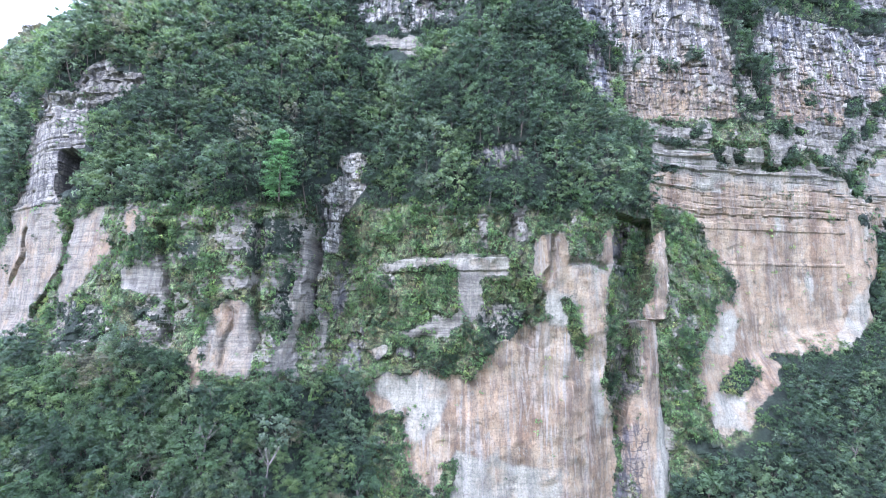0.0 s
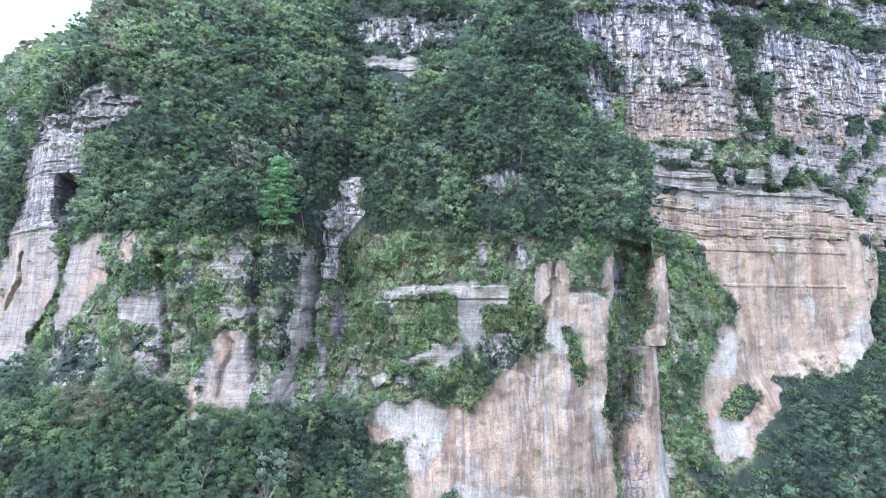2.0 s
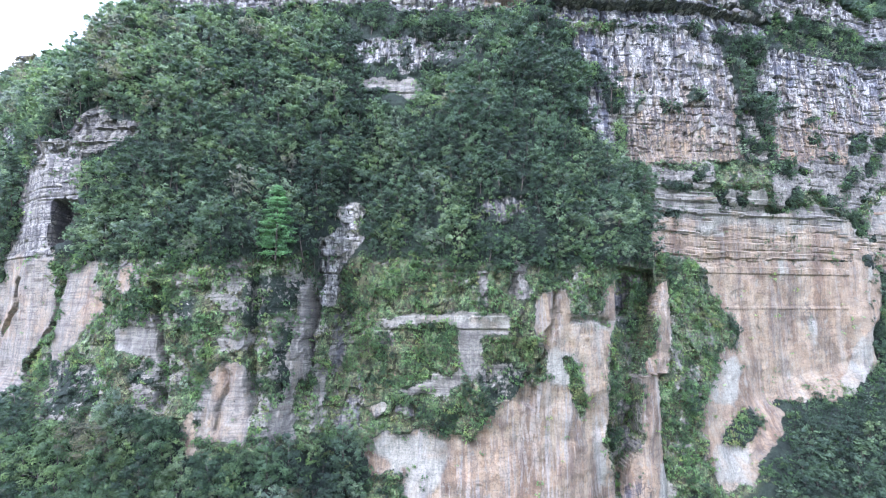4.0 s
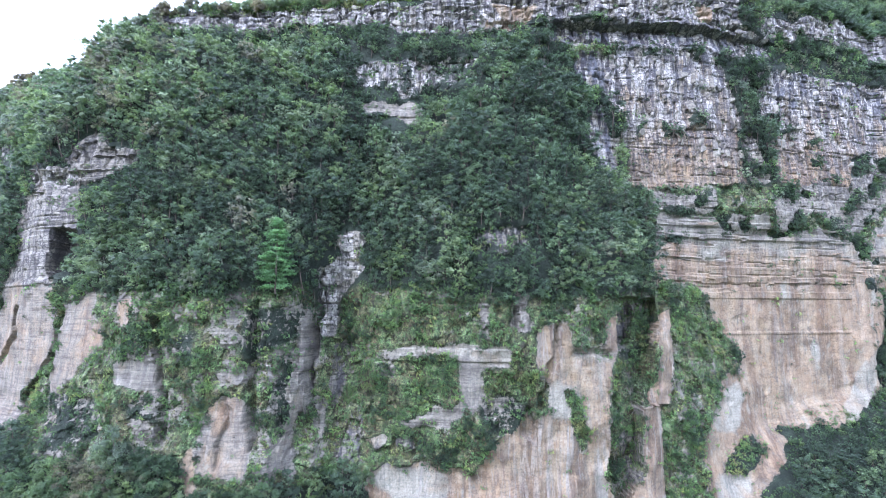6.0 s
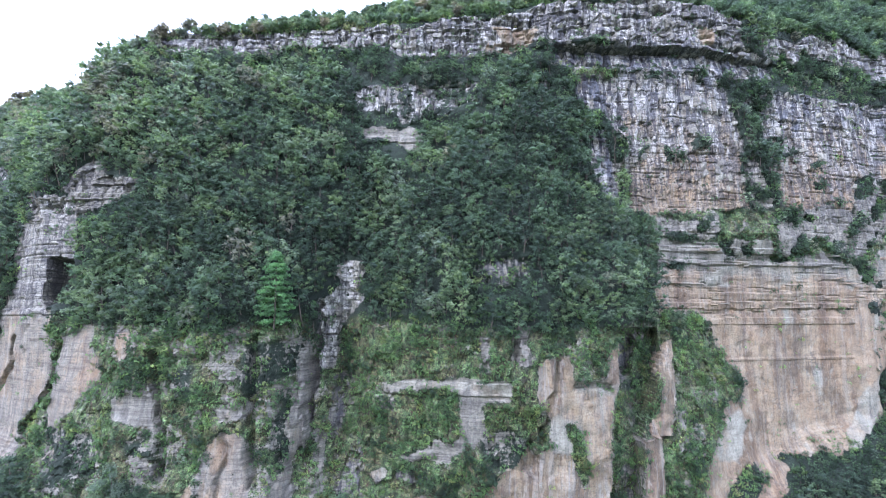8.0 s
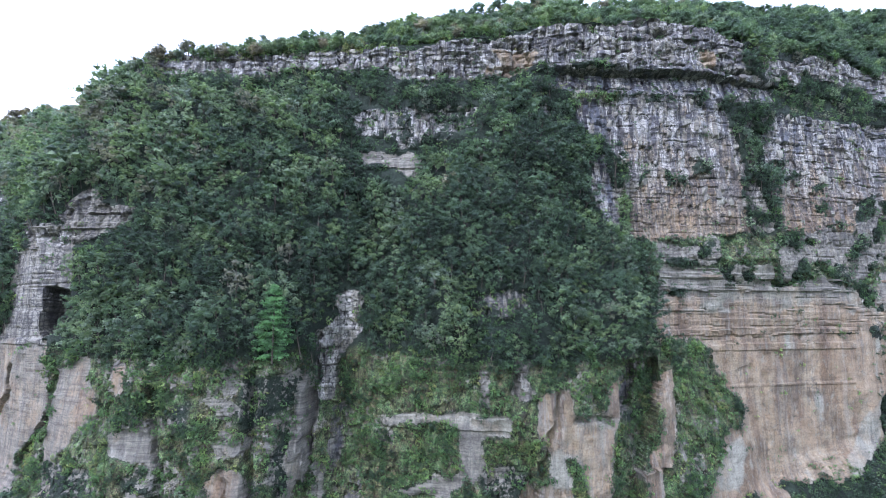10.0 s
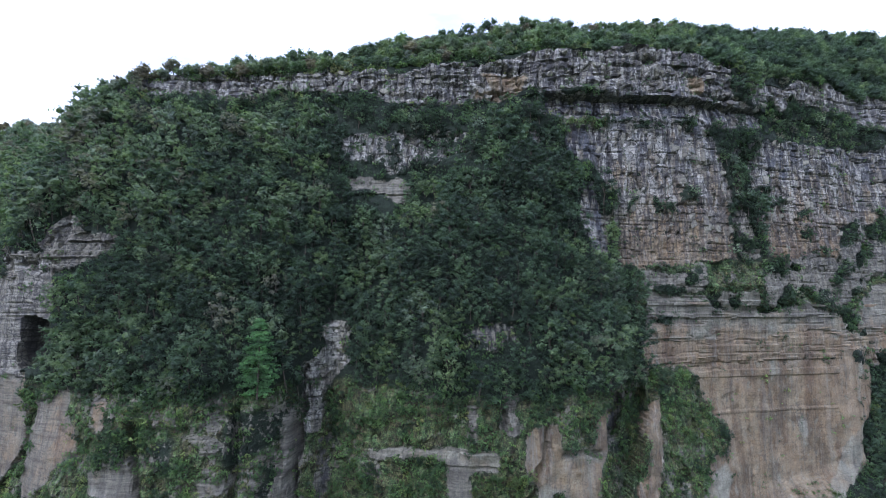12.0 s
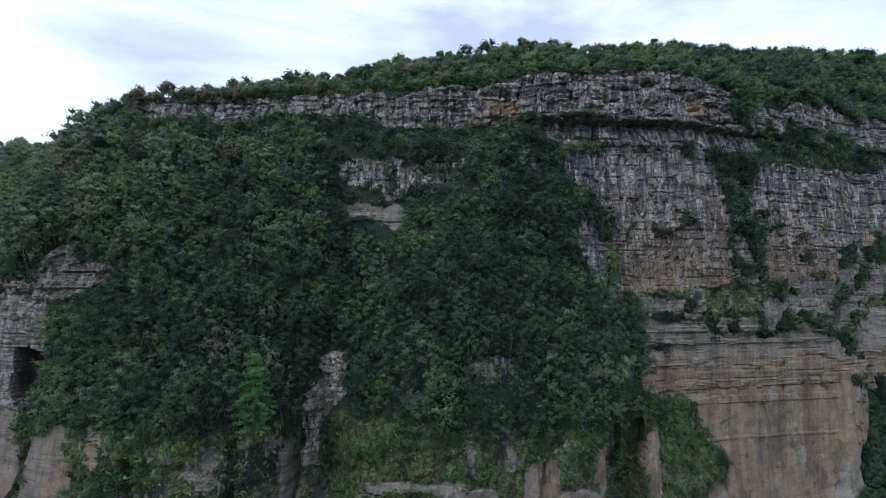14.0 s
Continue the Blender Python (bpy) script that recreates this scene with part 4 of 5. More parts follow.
DEPTH += tall * 1.4 * joints(GX, GZ, 61, 3.5, 9.0, 2.6, 0.4, 0.5)
DEPTH += soft["band"] * (1.3 * blocky(GX, GZ, 71, 3.0, 7.0, 4.6, 0.2) + 0.7 * blocky(GX, GZ, 73, 0.6, 1.6, 3.4, 0.5) + 0.8 * flakes(GX, GZ, 75, 7, 6, 5) + 0.7 * facets(GX, GZ, 159, 5.0, 4.0, 0.4, 1.2) + 0.25 * facets(GX, GZ, 165, 2.4, 1.6, 0.5, 1.0) + 0.8 * fbm(GX / 1.3, GZ / 6, 79, 3))
DEPTH += soft["band"] * 1.3 * joints(GX, GZ, 71, 3.0, 7.0, 4.6, 0.6, 0.6)
DEPTH += soft["band"] * 1.0 * eaves(GX, GZ, 77, 2.5, 6.0) + tall * 0.7 * eaves(GX, GZ, 68, 2.5, 7) + soft["bedded"] * 0.35 * eaves(GX, GZ, 58, 1.0, 3.5)
DEPTH += soft["columns"] * (GX > 30) * 0.4 * joints(GX, GZ, 69, 1.0, 3.2, 3.6, 0.4, 0.9)
DEPTH += (0.28 * soft["band"] + 0.16 * soft["columns"]) * facets(GX, GZ, 191, 1.3, 0.9, 0.5, 1.0)
# scars where plates have fallen: an arched roof on top, running out below
def scar(px, pz, wide, high, deep, tilt=0.0):
    i0, i1 = np.searchsorted(XS, (px - 2 * wide, px + 2 * wide))
    j0, j1 = np.searchsorted(ZS, (pz - 2 * high - 1, pz + 1))
    gx, gz = GX[j0:j1, i0:i1], GZ[j0:j1, i0:i1]
    u = (gx - px) / wide + 0.25 * fbm(gx / 1.5, gz / 1.5, int(px * 3 + pz) % 89, 2)
    down = pz + high * (tilt * u - 0.12 * u * u) + 0.45 * fbm(gx / 1.2, gz / 4, int(pz * 5) % 83, 3) - gz
    DEPTH[j0:j1, i0:i1] += deep * np.clip((1 - np.abs(u)) / 0.3, 0, 1) * np.clip(down / 0.9, 0, 1) * np.clip(1 - down / high, 0, 1)


def scars_over(region, seed, count, wide, high, deep):
    rs = np.random.RandomState(seed)
    rows, cols = np.nonzero(region)
    for pick in rs.randint(0, len(rows), count):
        k = rs.uniform(0.5, 1.4)
        scar(XS[cols[pick]], ZS[rows[pick]], wide * k, high * k * rs.uniform(0.7, 1.3), deep * rs.uniform(0.3, 1.2), rs.uniform(-0.35, 0.35))


scars_over(MASK["centre_wall"] & ~BUSHY, 811, 45, 1.3, 1.3, 0.45)
scars_over(MASK["east_wall"] & ~BUSHY, 812, 18, 2.6, 2.2, 0.35)
scars_over(any_of("left_tan", "left_tan_east", "slab"), 813, 22, 1.6, 2.6, 0.4)
scars_over(any_of("pillar", "pillar_top"), 814, 14, 1.0, 2.2, 0.4)
scars_over(band, 815, 80, 2.6, 1.7, 1.5)
scars_over(any_of("east_upper", "east_far", "east_top", "far_top") & ~BUSHY, 816, 40, 1.4, 1.6, 0.6)
for px, pz, wide, high in ((57.8, 166.4, 3.0, 2.6), (10.3, 164.6, 2.4, 2.4), (5.2, 158.6, 3.4, 2.2), (71.5, 163.3, 1.3, 1.8), (17.5, 162.4, 5.0, 1.6), (-5, 155.4, 3.6, 1.8), (77.1, 157, 3.0, 2.4)):
    scar(px, pz, wide, high, 2.4)
# the brow stands out over the wall below it, with a dark hollow under its roof
out_by = np.interp(GX, (22, 32, 80, 92), (0, 1, 1, 0.3))
DEPTH -= 2.2 * out_by * (GZ > roof_z) * upright
DEPTH += 1.3 * out_by * np.clip((GZ - roof_z + 6) / 5, 0, 1) * (GZ < roof_z)
# the chimney beside the central block, and the pillar that stands in it in two lengths
side = 0.6 * fbm(GX / 3, GZ / 6, 91, 3)
foot = np.interp(GZ, (20, 40, 48, 56, 65, 72, 81), (35.3, 34.7, 32.6, 32.8, 33.9, 35.2, 36.7)) + 0.2
west = np.interp(GZ, (36, 42, 48, 60, 66, 78), (36.2, 37.4, 40.6, 40.6, 43.8, 47.5))
DEPTH += 4.5 * ((GX + side > foot) & (GX + side < west) & (GZ < 83)) * np.clip((GZ - 34) / 6, 0, 1)
for base, top, mids, halves, bulge in ((24, 60.6, (41.8, 41.8, 43.5, 43.4), (5.4, 5.0, 2.9, 3.1), 2.6), (60.6, 81, (46.2, 47.4, 48.6, 49.9), (2.8, 2.6, 2.1, 0.9), 2.2)):
    mid = np.interp(GZ, np.linspace(base, top, 4), mids)
    half = np.interp(GZ, np.linspace(base, top, 4), halves)
    across = np.clip(np.abs(GX + side * 0.6 - mid) / half, 0, 1)
    DEPTH -= bulge * np.sqrt(1 - across ** 2) * ((GZ >= base) & (GZ < top + side * 0.5))
# the curved rib in the west gully
DEPTH -= (1.5 + 0.9 * facets(GX, GZ, 183, 1.2, 5.0, 0.5, 1.5) + 2.2 * fbm(GX / 0.9, GZ / 9, 185, 3)) * np.clip((GZ - 51) / 8, 0, 1) * soften(MASK["gully_rib"].astype(float), 1)


def ledge(x0, x1, z0, z1, out):
    """A bed that stands out between two heights, with ragged ends and lip."""
    global DEPTH
    wob = 0.8 * fbm(GX / 4, GZ / 4, int(z0 * 7) % 97, 3)
    lip = 0.6 * out * (0.65 + 0.7 * hashed(np.floor(GX / 3.1 + wob), 1, z0))
    DEPTH -= lip * ((GX + 3 * wob > x0) & (GX + 3 * wob < x1) & (GZ + wob * 0.6 > z0) & (GZ + wob * 0.6 < z1))


# the long beds of the east wall, and the brow of its massive part
ledge(49, 109, 83.6, 85.2, 0.5)
ledge(50, 109, 87.4, 89.0, 0.8)
ledge(66, 90, 89.0, 91.4, 0.9)
ledge(49, 68, 93.2, 96.6, 1.2)
ledge(50, 110, 98.2, 99.4, 1.0)
ledge(49, 86, 101.2, 102.6, 0.9)
ledge(50, 108, 74.6, 75.2, 0.35)
ledge(-11, 13, 70.2, 72.6, 0.9)
ledge(-104, -80, 86.2, 87.4, 0.9)
ledge(-20, -4, 127.2, 129.8, 1.0)
for name, by in (("cave", 8.0), ("slot", 1.4), ("chimney_head", 3.0), ("west_crack", 4.0), ("crack_a", 2.0), ("crack_b", 2.4), ("slab_gap", 0.9), ("left_split", 1.8), ("left_split_far", 1.4), ("left_seam", 1.6), ("block_seam", 1.6), ("block_roof", 1.4), ("recess", 2.0)):
    hole = MASK[name] & ~any_of("niche_west", "niche_east")
    DEPTH += by * soften(hole.astype(float), 1)

partial = mottled
COVER = np.where(rocky, 0.12, 1.0)
COVER = np.where(rocky & partial, np.clip(np.where(GZ < 90, 0.6, 0.46) + 1.1 * fbm(GX / 3, GZ / 3, 125, 3), 0.15, 0.95), COVER)
COVER = np.where(columns & ~partial, 0.28, COVER)
COVER = np.where(lowest, np.clip(np.where(GX < -24, 0.64, 0.82) + 1.5 * fbm(GX / 4, GZ / 4, 121, 4), 0.3, 1), COVER)
COVER = np.where(lowest & any_of(*OUTLINES["dark"]), np.clip(0.42 + 1.2 * fbm(GX / 3, GZ / 5, 127, 4), 0.1, 1), COVER)
COVER = np.where(MASK["west_crack"] | MASK["cave"] | MASK["chimney_head"], 0.1, COVER)
COVER = np.where(MASK["slot"] & ~any_of("niche_west", "niche_east"), 0.75, COVER)
COVER = soften(COVER, 2)
TAN = np.where(massive, 0.85, 0.1)
TAN = np.where(MASK["east_wall"], np.clip(0.95 + 1.1 * fbm(GX / 9, GZ / 8, 615, 3), 0.4, 1.0), TAN)
TAN = np.where(MASK["east_beds"], np.interp(GZ + 2 * fbm(GX / 9, GZ / 4, 611, 3), (80, 86, 92.5, 95, 98.5, 104), (0.8, 0.95, 0.95, 0.5, 0.2, 0.12)), TAN)
TAN = np.where(any_of("niche_west", "niche_east", "centre_ledge", "centre_steps", "left_grey"), 0.2, TAN)
TAN = np.where(any_of("gully_rib", "mid_pillar"), 0.28, TAN)
TAN = np.where(MASK["left_tan"] | MASK["left_tan_east"] | MASK["slab"], 0.38, TAN)
TAN = np.where(any_of("east_upper", "east_far", "east_top", "far_top"), np.interp(GZ, (108, 118, 130, 145), (0.9, 0.76, 0.46, 0.26)), TAN)
TAN = np.where(any_of(*OUTLINES["warm"]), 1.0, TAN)
chalk = MASK["east_beds"] & (GZ > 92.5) & (fbm(GX / 5, GZ / 2.2, 613, 3) > 0.03)
chalk |= any_of("east_wall", "east_beds", "centre_wall") & (fbm(GX / 1.3, GZ / 7, 617, 3) * (fbm(GX / 10, GZ / 8, 619, 2) + 0.35) > 0.065)
PALE = np.maximum(soften(any_of(*OUTLINES["pale"]).astype(float), 5), soften(chalk.astype(float), 2))
TAN = soften(np.where(PALE > 0.5, np.where(GZ > 100, 0.05, 0.3), TAN), 4)
RUNS = soften(np.where(any_of("centre_wall", "pillar", "pillar_top"), 1.0, np.where(columns, 0.8, np.where(massive & (GX > 50), 0.22, 0.4))), 3)
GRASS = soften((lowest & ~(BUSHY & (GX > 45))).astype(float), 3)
STAIN_SHADE = np.where(band, 0.74, np.where(columns, np.interp(GZ, (105, 120, 145), (0.25, 0.5, 0.88)), 0.25))
STAIN_SHADE = np.where(MASK["east_wall"], np.clip(0.12 + 0.8 * fbm(GX / 4, GZ / 12, 621, 3), 0.0, 0.6), STAIN_SHADE)
STAIN_SHADE = np.where(mottled & (GZ > 105), 0.7, np.where(MASK["brow_patch"], 0.8, STAIN_SHADE))
STAIN_SHADE = np.where(any_of("left_tower", "gully_head", "left_tower_top"), 0.5, np.where(MASK["gully_rib"], 0.26, STAIN_SHADE))
# brow hollow, slot, chimney head and cave: their shade is painted as dark rock
STAIN_SHADE = np.where(any_of(*OUTLINES["warm"]), 0.1, np.where(hollow, 0.95, STAIN_SHADE))
STAIN_SHADE = np.where(any_of(*OUTLINES["dark"]) | MASK["slot"] | MASK["chimney_head"] | MASK["cave"], np.where(GZ > 100, 1.0, 0.74), STAIN_SHADE)
BLEACH = soften(np.where((band | columns | mottled) & (GZ > 100), STAIN_SHADE * np.interp(GZ, (105, 118, 135), (0.3, 0.7, 1.0)), 0.0) + 0.4 * MASK["left_tower"] + 1.0 * MASK["gully_head"], 3)
STAIN_SHADE = soften(STAIN_SHADE, 3)


def sheet(name, keep, label):
    """One piece of the cliff's skin: the cells that keep marks."""
    rows, cols = GX.shape
    index = np.arange(rows * cols).reshape(rows, cols)
    quads = np.stack([index[:-1, :-1], index[:-1, 1:], index[1:, 1:], index[1:, :-1]], -1)[keep]
    used, quads = np.unique(quads, return_inverse=True)
    quads = quads.reshape(-1, 4)
    xyz = np.stack([GX, DEPTH, GZ], -1).reshape(-1, 3)[used]
    me = bpy.data.meshes.new(name)
    me.vertices.add(len(xyz))
    me.vertices.foreach_set("co", xyz.ravel())
    me.loops.add(quads.size)
    me.loops.foreach_set("vertex_index", quads.ravel().astype(np.int32))
    me.polygons.add(len(quads))
    me.polygons.foreach_set("loop_start", np.arange(0, quads.size, 4, dtype=np.int32))
    me.update(calc_edges=True)
    me.shade_flat()
    for key, values in (("cover", COVER), ("tan", TAN), ("stain_shade", STAIN_SHADE), ("pale", PALE), ("bleach", BLEACH), ("runs", RUNS), ("grass", GRASS)):
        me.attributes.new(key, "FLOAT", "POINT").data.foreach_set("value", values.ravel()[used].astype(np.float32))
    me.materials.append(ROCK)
    return tagged(new(name, me), label, "cliff", kind="structure")


cell_x, cell_z = (GX[:-1, :-1] + GX[1:, 1:]) / 2, (GZ[:-1, :-1] + GZ[1:, 1:]) / 2
cell_edge = np.interp(cell_x, EDGE_X, EDGE_Z)
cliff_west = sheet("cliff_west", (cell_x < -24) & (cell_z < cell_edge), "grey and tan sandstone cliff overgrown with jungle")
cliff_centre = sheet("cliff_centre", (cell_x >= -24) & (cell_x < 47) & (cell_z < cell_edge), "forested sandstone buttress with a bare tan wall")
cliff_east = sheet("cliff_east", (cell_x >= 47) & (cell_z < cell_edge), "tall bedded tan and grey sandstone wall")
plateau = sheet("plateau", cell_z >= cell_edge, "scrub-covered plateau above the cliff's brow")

gm = bpy.data.meshes.new("ground")
gm.from_pydata([(-4000, -4000, -18), (4000, -4000, -18), (4000, 4000, -18), (-4000, 4000, -18)], [], [(0, 1, 2, 3)])
gm.materials.append(EARTH)
ground = tagged(new("ground", gm), "dark green valley floor below the cliff", "ground", kind="structure")


def depth_at(x, z):
    """Depth of the finished skin at arrays of places."""
    i = np.clip(np.searchsorted(XS, x) - 1, 0, len(XS) - 2)
    j = np.clip(np.searchsorted(ZS, z) - 1, 0, len(ZS) - 2)
    f, g = (x - XS[i]) / (XS[i + 1] - XS[i]), (z - ZS[j]) / (ZS[j + 1] - ZS[j])
    return (DEPTH[j, i] * (1 - f) + DEPTH[j, i + 1] * f) * (1 - g) + (DEPTH[j + 1, i] * (1 - f) + DEPTH[j + 1, i + 1] * f) * g


def lookup(grid, x, z):
    i = np.clip(np.searchsorted(XS, x) - 1, 0, len(XS) - 1)
    j = np.clip(np.searchsorted(ZS, z) - 1, 0, len(ZS) - 1)
    return grid[j, i]


# ---- plants ----
KNOB = np.array([(1, 0, 0), (-1, 0, 0), (0, 1, 0), (0, -1, 0), (0, 0, 1), (0, 0, -1)], float)
KNOB_SIDES = [(0, 2, 4), (2, 1, 4), (1, 3, 4), (3, 0, 4), (2, 0, 5), (1, 2, 5), (3, 1, 5), (0, 3, 5)]


def leaf_shells(rng, centres, radii, leaves, size, flat=0.8, droop=0.0, wide=0.55, heart=0.85):
    """Leaves strewn over the outsides of some clumps, round a ragged dense heart: corners (n, 3, 3)."""
    out = []
    for c, r in zip(centres, radii):
        d = rng.normal(size=(leaves, 3))
        d[:, 2] = d[:, 2] * 0.85 + 0.3
        d[:, 1] = np.where(d[:, 1] > 0.55, -d[:, 1], d[:, 1])
        d /= np.linalg.norm(d, axis=1)[:, None]
        p = c + d * (r * rng.uniform(0.62, 1.2, leaves))[:, None] * np.array([1, 1, flat])
        n = d * 0.9 + rng.normal(size=(leaves, 3)) * 0.45 + np.array([0, -0.1, 0.4])
        n /= np.linalg.norm(n, axis=1)[:, None]
        a = np.cross(n, rng.normal(size=(leaves, 3)))
        a /= np.linalg.norm(a, axis=1)[:, None]
        b = np.cross(n, a)
        a[:, 2] -= droop
        s = (size * rng.uniform(0.6, 1.4, leaves))[:, None]
        out.append(np.stack([p - a * s - b * s * wide, p - a * s * 0.6 + b * s * wide, p + a * s], 1))
        if heart:
            knob = KNOB * rng.uniform(0.6, 1.1, (6, 1)) * heart * r * np.array([1, 1, flat]) + c
            out.append(knob[np.array(KNOB_SIDES)])
    return np.concatenate(out)


def limb(rings, points, radii, sides=5):
    """A tapered tube along points, added to rings as corner arrays."""
    points = np.asarray(points, float)
    ang = np.linspace(0, 2 * np.pi, sides, endpoint=False)
    hoops = [p + r * np.stack([np.cos(ang), np.sin(ang), 0 * ang], 1) for p, r in zip(points, radii)]
    for lowr, high in zip(hoops[:-1], hoops[1:]):
        for k in range(sides):
            rings.append([lowr[k], lowr[(k + 1) % sides], high[(k + 1) % sides]])
            rings.append([lowr[k], high[(k + 1) % sides], high[k]])


def broadleaf(seed, height, spread, clumps, leaves, size, heart=0.6, flat=0.75, loose=1.15):
    """A broadleaved tree: (wood corners, leaf corners), foot at the origin, a domed crown of clumps leaning out from the slope."""
    rng = np.random.RandomState(seed)
    lean = np.array([rng.uniform(-0.15, 0.15), -rng.uniform(0.05, 0.25), 0]) * height
    top = np.array([0, 0, height * 0.55]) + lean
    wood = []
    limb(wood, [(0, 0.3, -0.8), top * 0.45, top], [0.13, 0.09, 0.04])
    centres, radii = [top + np.array([0, 0.2 * spread, 0])], [spread * 0.5]
    for k in range(clumps):
        up = 1.0 - 1.9 * (k + rng.uniform(0, 1)) / clumps
        a = math.pi * 1.5 + ((k * 0.618) % 1.0 - 0.5) * 4.4 + rng.uniform(-0.3, 0.3)
        ring = math.sqrt(max(0.05, 1 - up * up))
        far = spread * rng.uniform(0.5, 1.0) * loose
        c = top + far * np.array([math.cos(a) * ring, math.sin(a) * ring, up * flat])
        centres.append(c)
        radii.append(spread * rng.uniform(0.2, 0.46) * (1.5 - 0.45 * loose))
        if k % 4 == 0:
            limb(wood, [top * 0.6, (top * 0.4 + c * 0.6), c], [0.05, 0.03, 0.015], 3)
    return np.array(wood), leaf_shells(rng, centres, radii, leaves, size, heart=heart)


def corners_mesh(name, corners, mat, tint=None, wood=None, wood_mat=None):
    """A mesh of loose three-cornered leaves, and of wood."""
    parts = [corners] if wood is None else [corners, wood]
    quads = np.concatenate(parts)
    me = bpy.data.meshes.new(name)
    n = len(quads)
    me.vertices.add(n * 3)
    me.vertices.foreach_set("co", quads.astype(np.float32).ravel())
    me.loops.add(n * 3)
    me.loops.foreach_set("vertex_index", np.arange(n * 3, dtype=np.int32))
    me.polygons.add(n)
    me.polygons.foreach_set("loop_start", np.arange(0, n * 3, 3, dtype=np.int32))
    me.materials.append(mat)
    if wood is not None:
        me.materials.append(wood_mat)
        me.polygons.foreach_set("material_index", np.r_[np.zeros(len(corners), np.int32), np.ones(len(wood), np.int32)])
    me.update(calc_edges=True)
    if tint is not None:
        me.attributes.new("tint", "FLOAT", "POINT").data.foreach_set("value", np.repeat(tint, 3).astype(np.float32))
    return me


def strewn(template, places, turns, scales):
    """Copies of a template's corners, turned about the upright axis, scaled and set down."""
    out = np.empty((len(places),) + template.shape, np.float32)
    for k, (p, a, s) in enumerate(zip(places, turns, scales)):
        c, d = math.cos(a) * s, math.sin(a) * s
        out[k, ..., 0] = template[..., 0] * c - template[..., 1] * d + p[0]
        out[k, ..., 1] = template[..., 0] * d + template[..., 1] * c + p[1]
        out[k, ..., 2] = template[..., 2] * s + p[2]
    return out.reshape(-1, 3, 3)


def spots(rng, count, x0, x1, z0, z1):
    return rng.uniform(x0, x1, count), rng.uniform(z0, z1, count)


def thinned(x, z, y, apart):
    """Keep places, first come first served, that stand clear of each other by their own distances."""
    cells, keep, step = {}, [], float(apart.max())
    for k in range(len(x)):
        c = (int(x[k] // step), int(y[k] // step), int(z[k] // step))
        clear = True
        for i, j, l in itertools.product((-1, 0, 1), repeat=3):
            for m in cells.get((c[0] + i, c[1] + j, c[2] + l), ()):
                reach = 0.5 * (apart[k] + apart[m])
                if (x[k] - x[m]) ** 2 + (y[k] - y[m]) ** 2 + (z[k] - z[m]) ** 2 < reach * reach:
                    clear = False
        if clear:
            cells.setdefault(c, []).append(k)
            keep.append(k)
    return np.array(keep)


FOREST = (~rocky & ~lowest) | (BUSHY & (GX > 45) & (GZ > 78))
for name in ("cave", "slot", "chimney_head"):
    FOREST &= ~(soften(MASK[name].astype(float), 12) > 0.03)
# small trees that reach down from the wood into the mossy faces
fringe = lowest & ~BUSHY & ~any_of(*OUTLINES["dark"]) & (soften(FOREST.astype(float), 45) + 1.5 * fbm(GX / 6, GZ / 7, 601, 4) > 0.2)
FOREST |= fringe
rng = np.random.RandomState(7)
CLEAR = np.zeros(GX.shape, bool)
for name, cells in (("cave", 15), ("shelf", 20), ("streak", 13), ("gully_head", 12), ("brow_patch", 13), ("left_tower", 5), ("left_tower_top", 6), ("foot_rocks", 16)):
    for down in range(0, cells + 1, 2):
        CLEAR[:-down or None] |= MASK[name][down:]
KINDS = [broadleaf(100 + k, 5.2 + 0.6 * (k % 3), 1.9 + 0.25 * (k % 4), 10 + k % 3, 27, 0.205, 0.64, 0.95 + 0.2 * (k % 3)) for k in range(7)]
KINDS += [broadleaf(200 + k, 5.2 + 0.6 * (k % 3), 1.9 + 0.25 * (k % 4), 9 + k % 3, 19, 0.25, 0.72, 0.95 + 0.2 * (k % 3), 0.95) for k in range(7)]
KINDS += [broadleaf(300 + k, 2.6 + 0.4 * (k % 3), 1.8 + 0.25 * (k % 4), 10 + k % 2, 26, 0.24, 0.8, 0.75 + 0.15 * (k % 3), 0.65) for k in range(7)]

x, z = spots(rng, 32000, -165, 190, 22, 195)
ok = lookup(FOREST, x, z)
x, z = x[ok], z[ok]
y = depth_at(x, z)
crest = np.interp(x, CREST_X, CREST_Z)
ok = (z < crest + 0.3) & (y < 225) & (np.abs(x) < 0.88 * y + 5) & (z > 52 - 0.33 * y) & ~lookup(CLEAR, x, z) & ~(lookup(rocky, x, z + 1.6) & (z > 60) & (z < 150))
x, y, z = x[ok], y[ok], z[ok]
# large crowns take their room first, smaller ones fill the gaps
crown = 0.45 + 0.75 * rng.uniform(0, 1, len(x)) ** 1.8
crown = np.where(np.arange(len(x)) > len(x) // 3, np.minimum(crown, 0.7), crown)
crown = np.where(lookup(FOREST, x, z + 2) & lookup(FOREST, x, z - 2), crown, np.minimum(crown, 0.7))
order = np.argsort(-np.round(crown * 4), kind="stable")
x, y, z, crown = x[order], y[order], z[order], crown[order]
keep = thinned(x, z, y, 2.6 * crown)
x, y, z, crown = x[keep], y[keep], z[keep], crown[keep]
# small scrub trees close together along the rim and on the slope above it
rx, rz = spots(rng, 42000, -168, 200, 144, 230)
rim = (rz > np.interp(rx, EDGE_X, EDGE_Z) + 0.4) & (rz < np.interp(rx, CREST_X, CREST_Z) + 0.3)
rx, rz = rx[rim], rz[rim]
ry = depth_at(rx, rz)
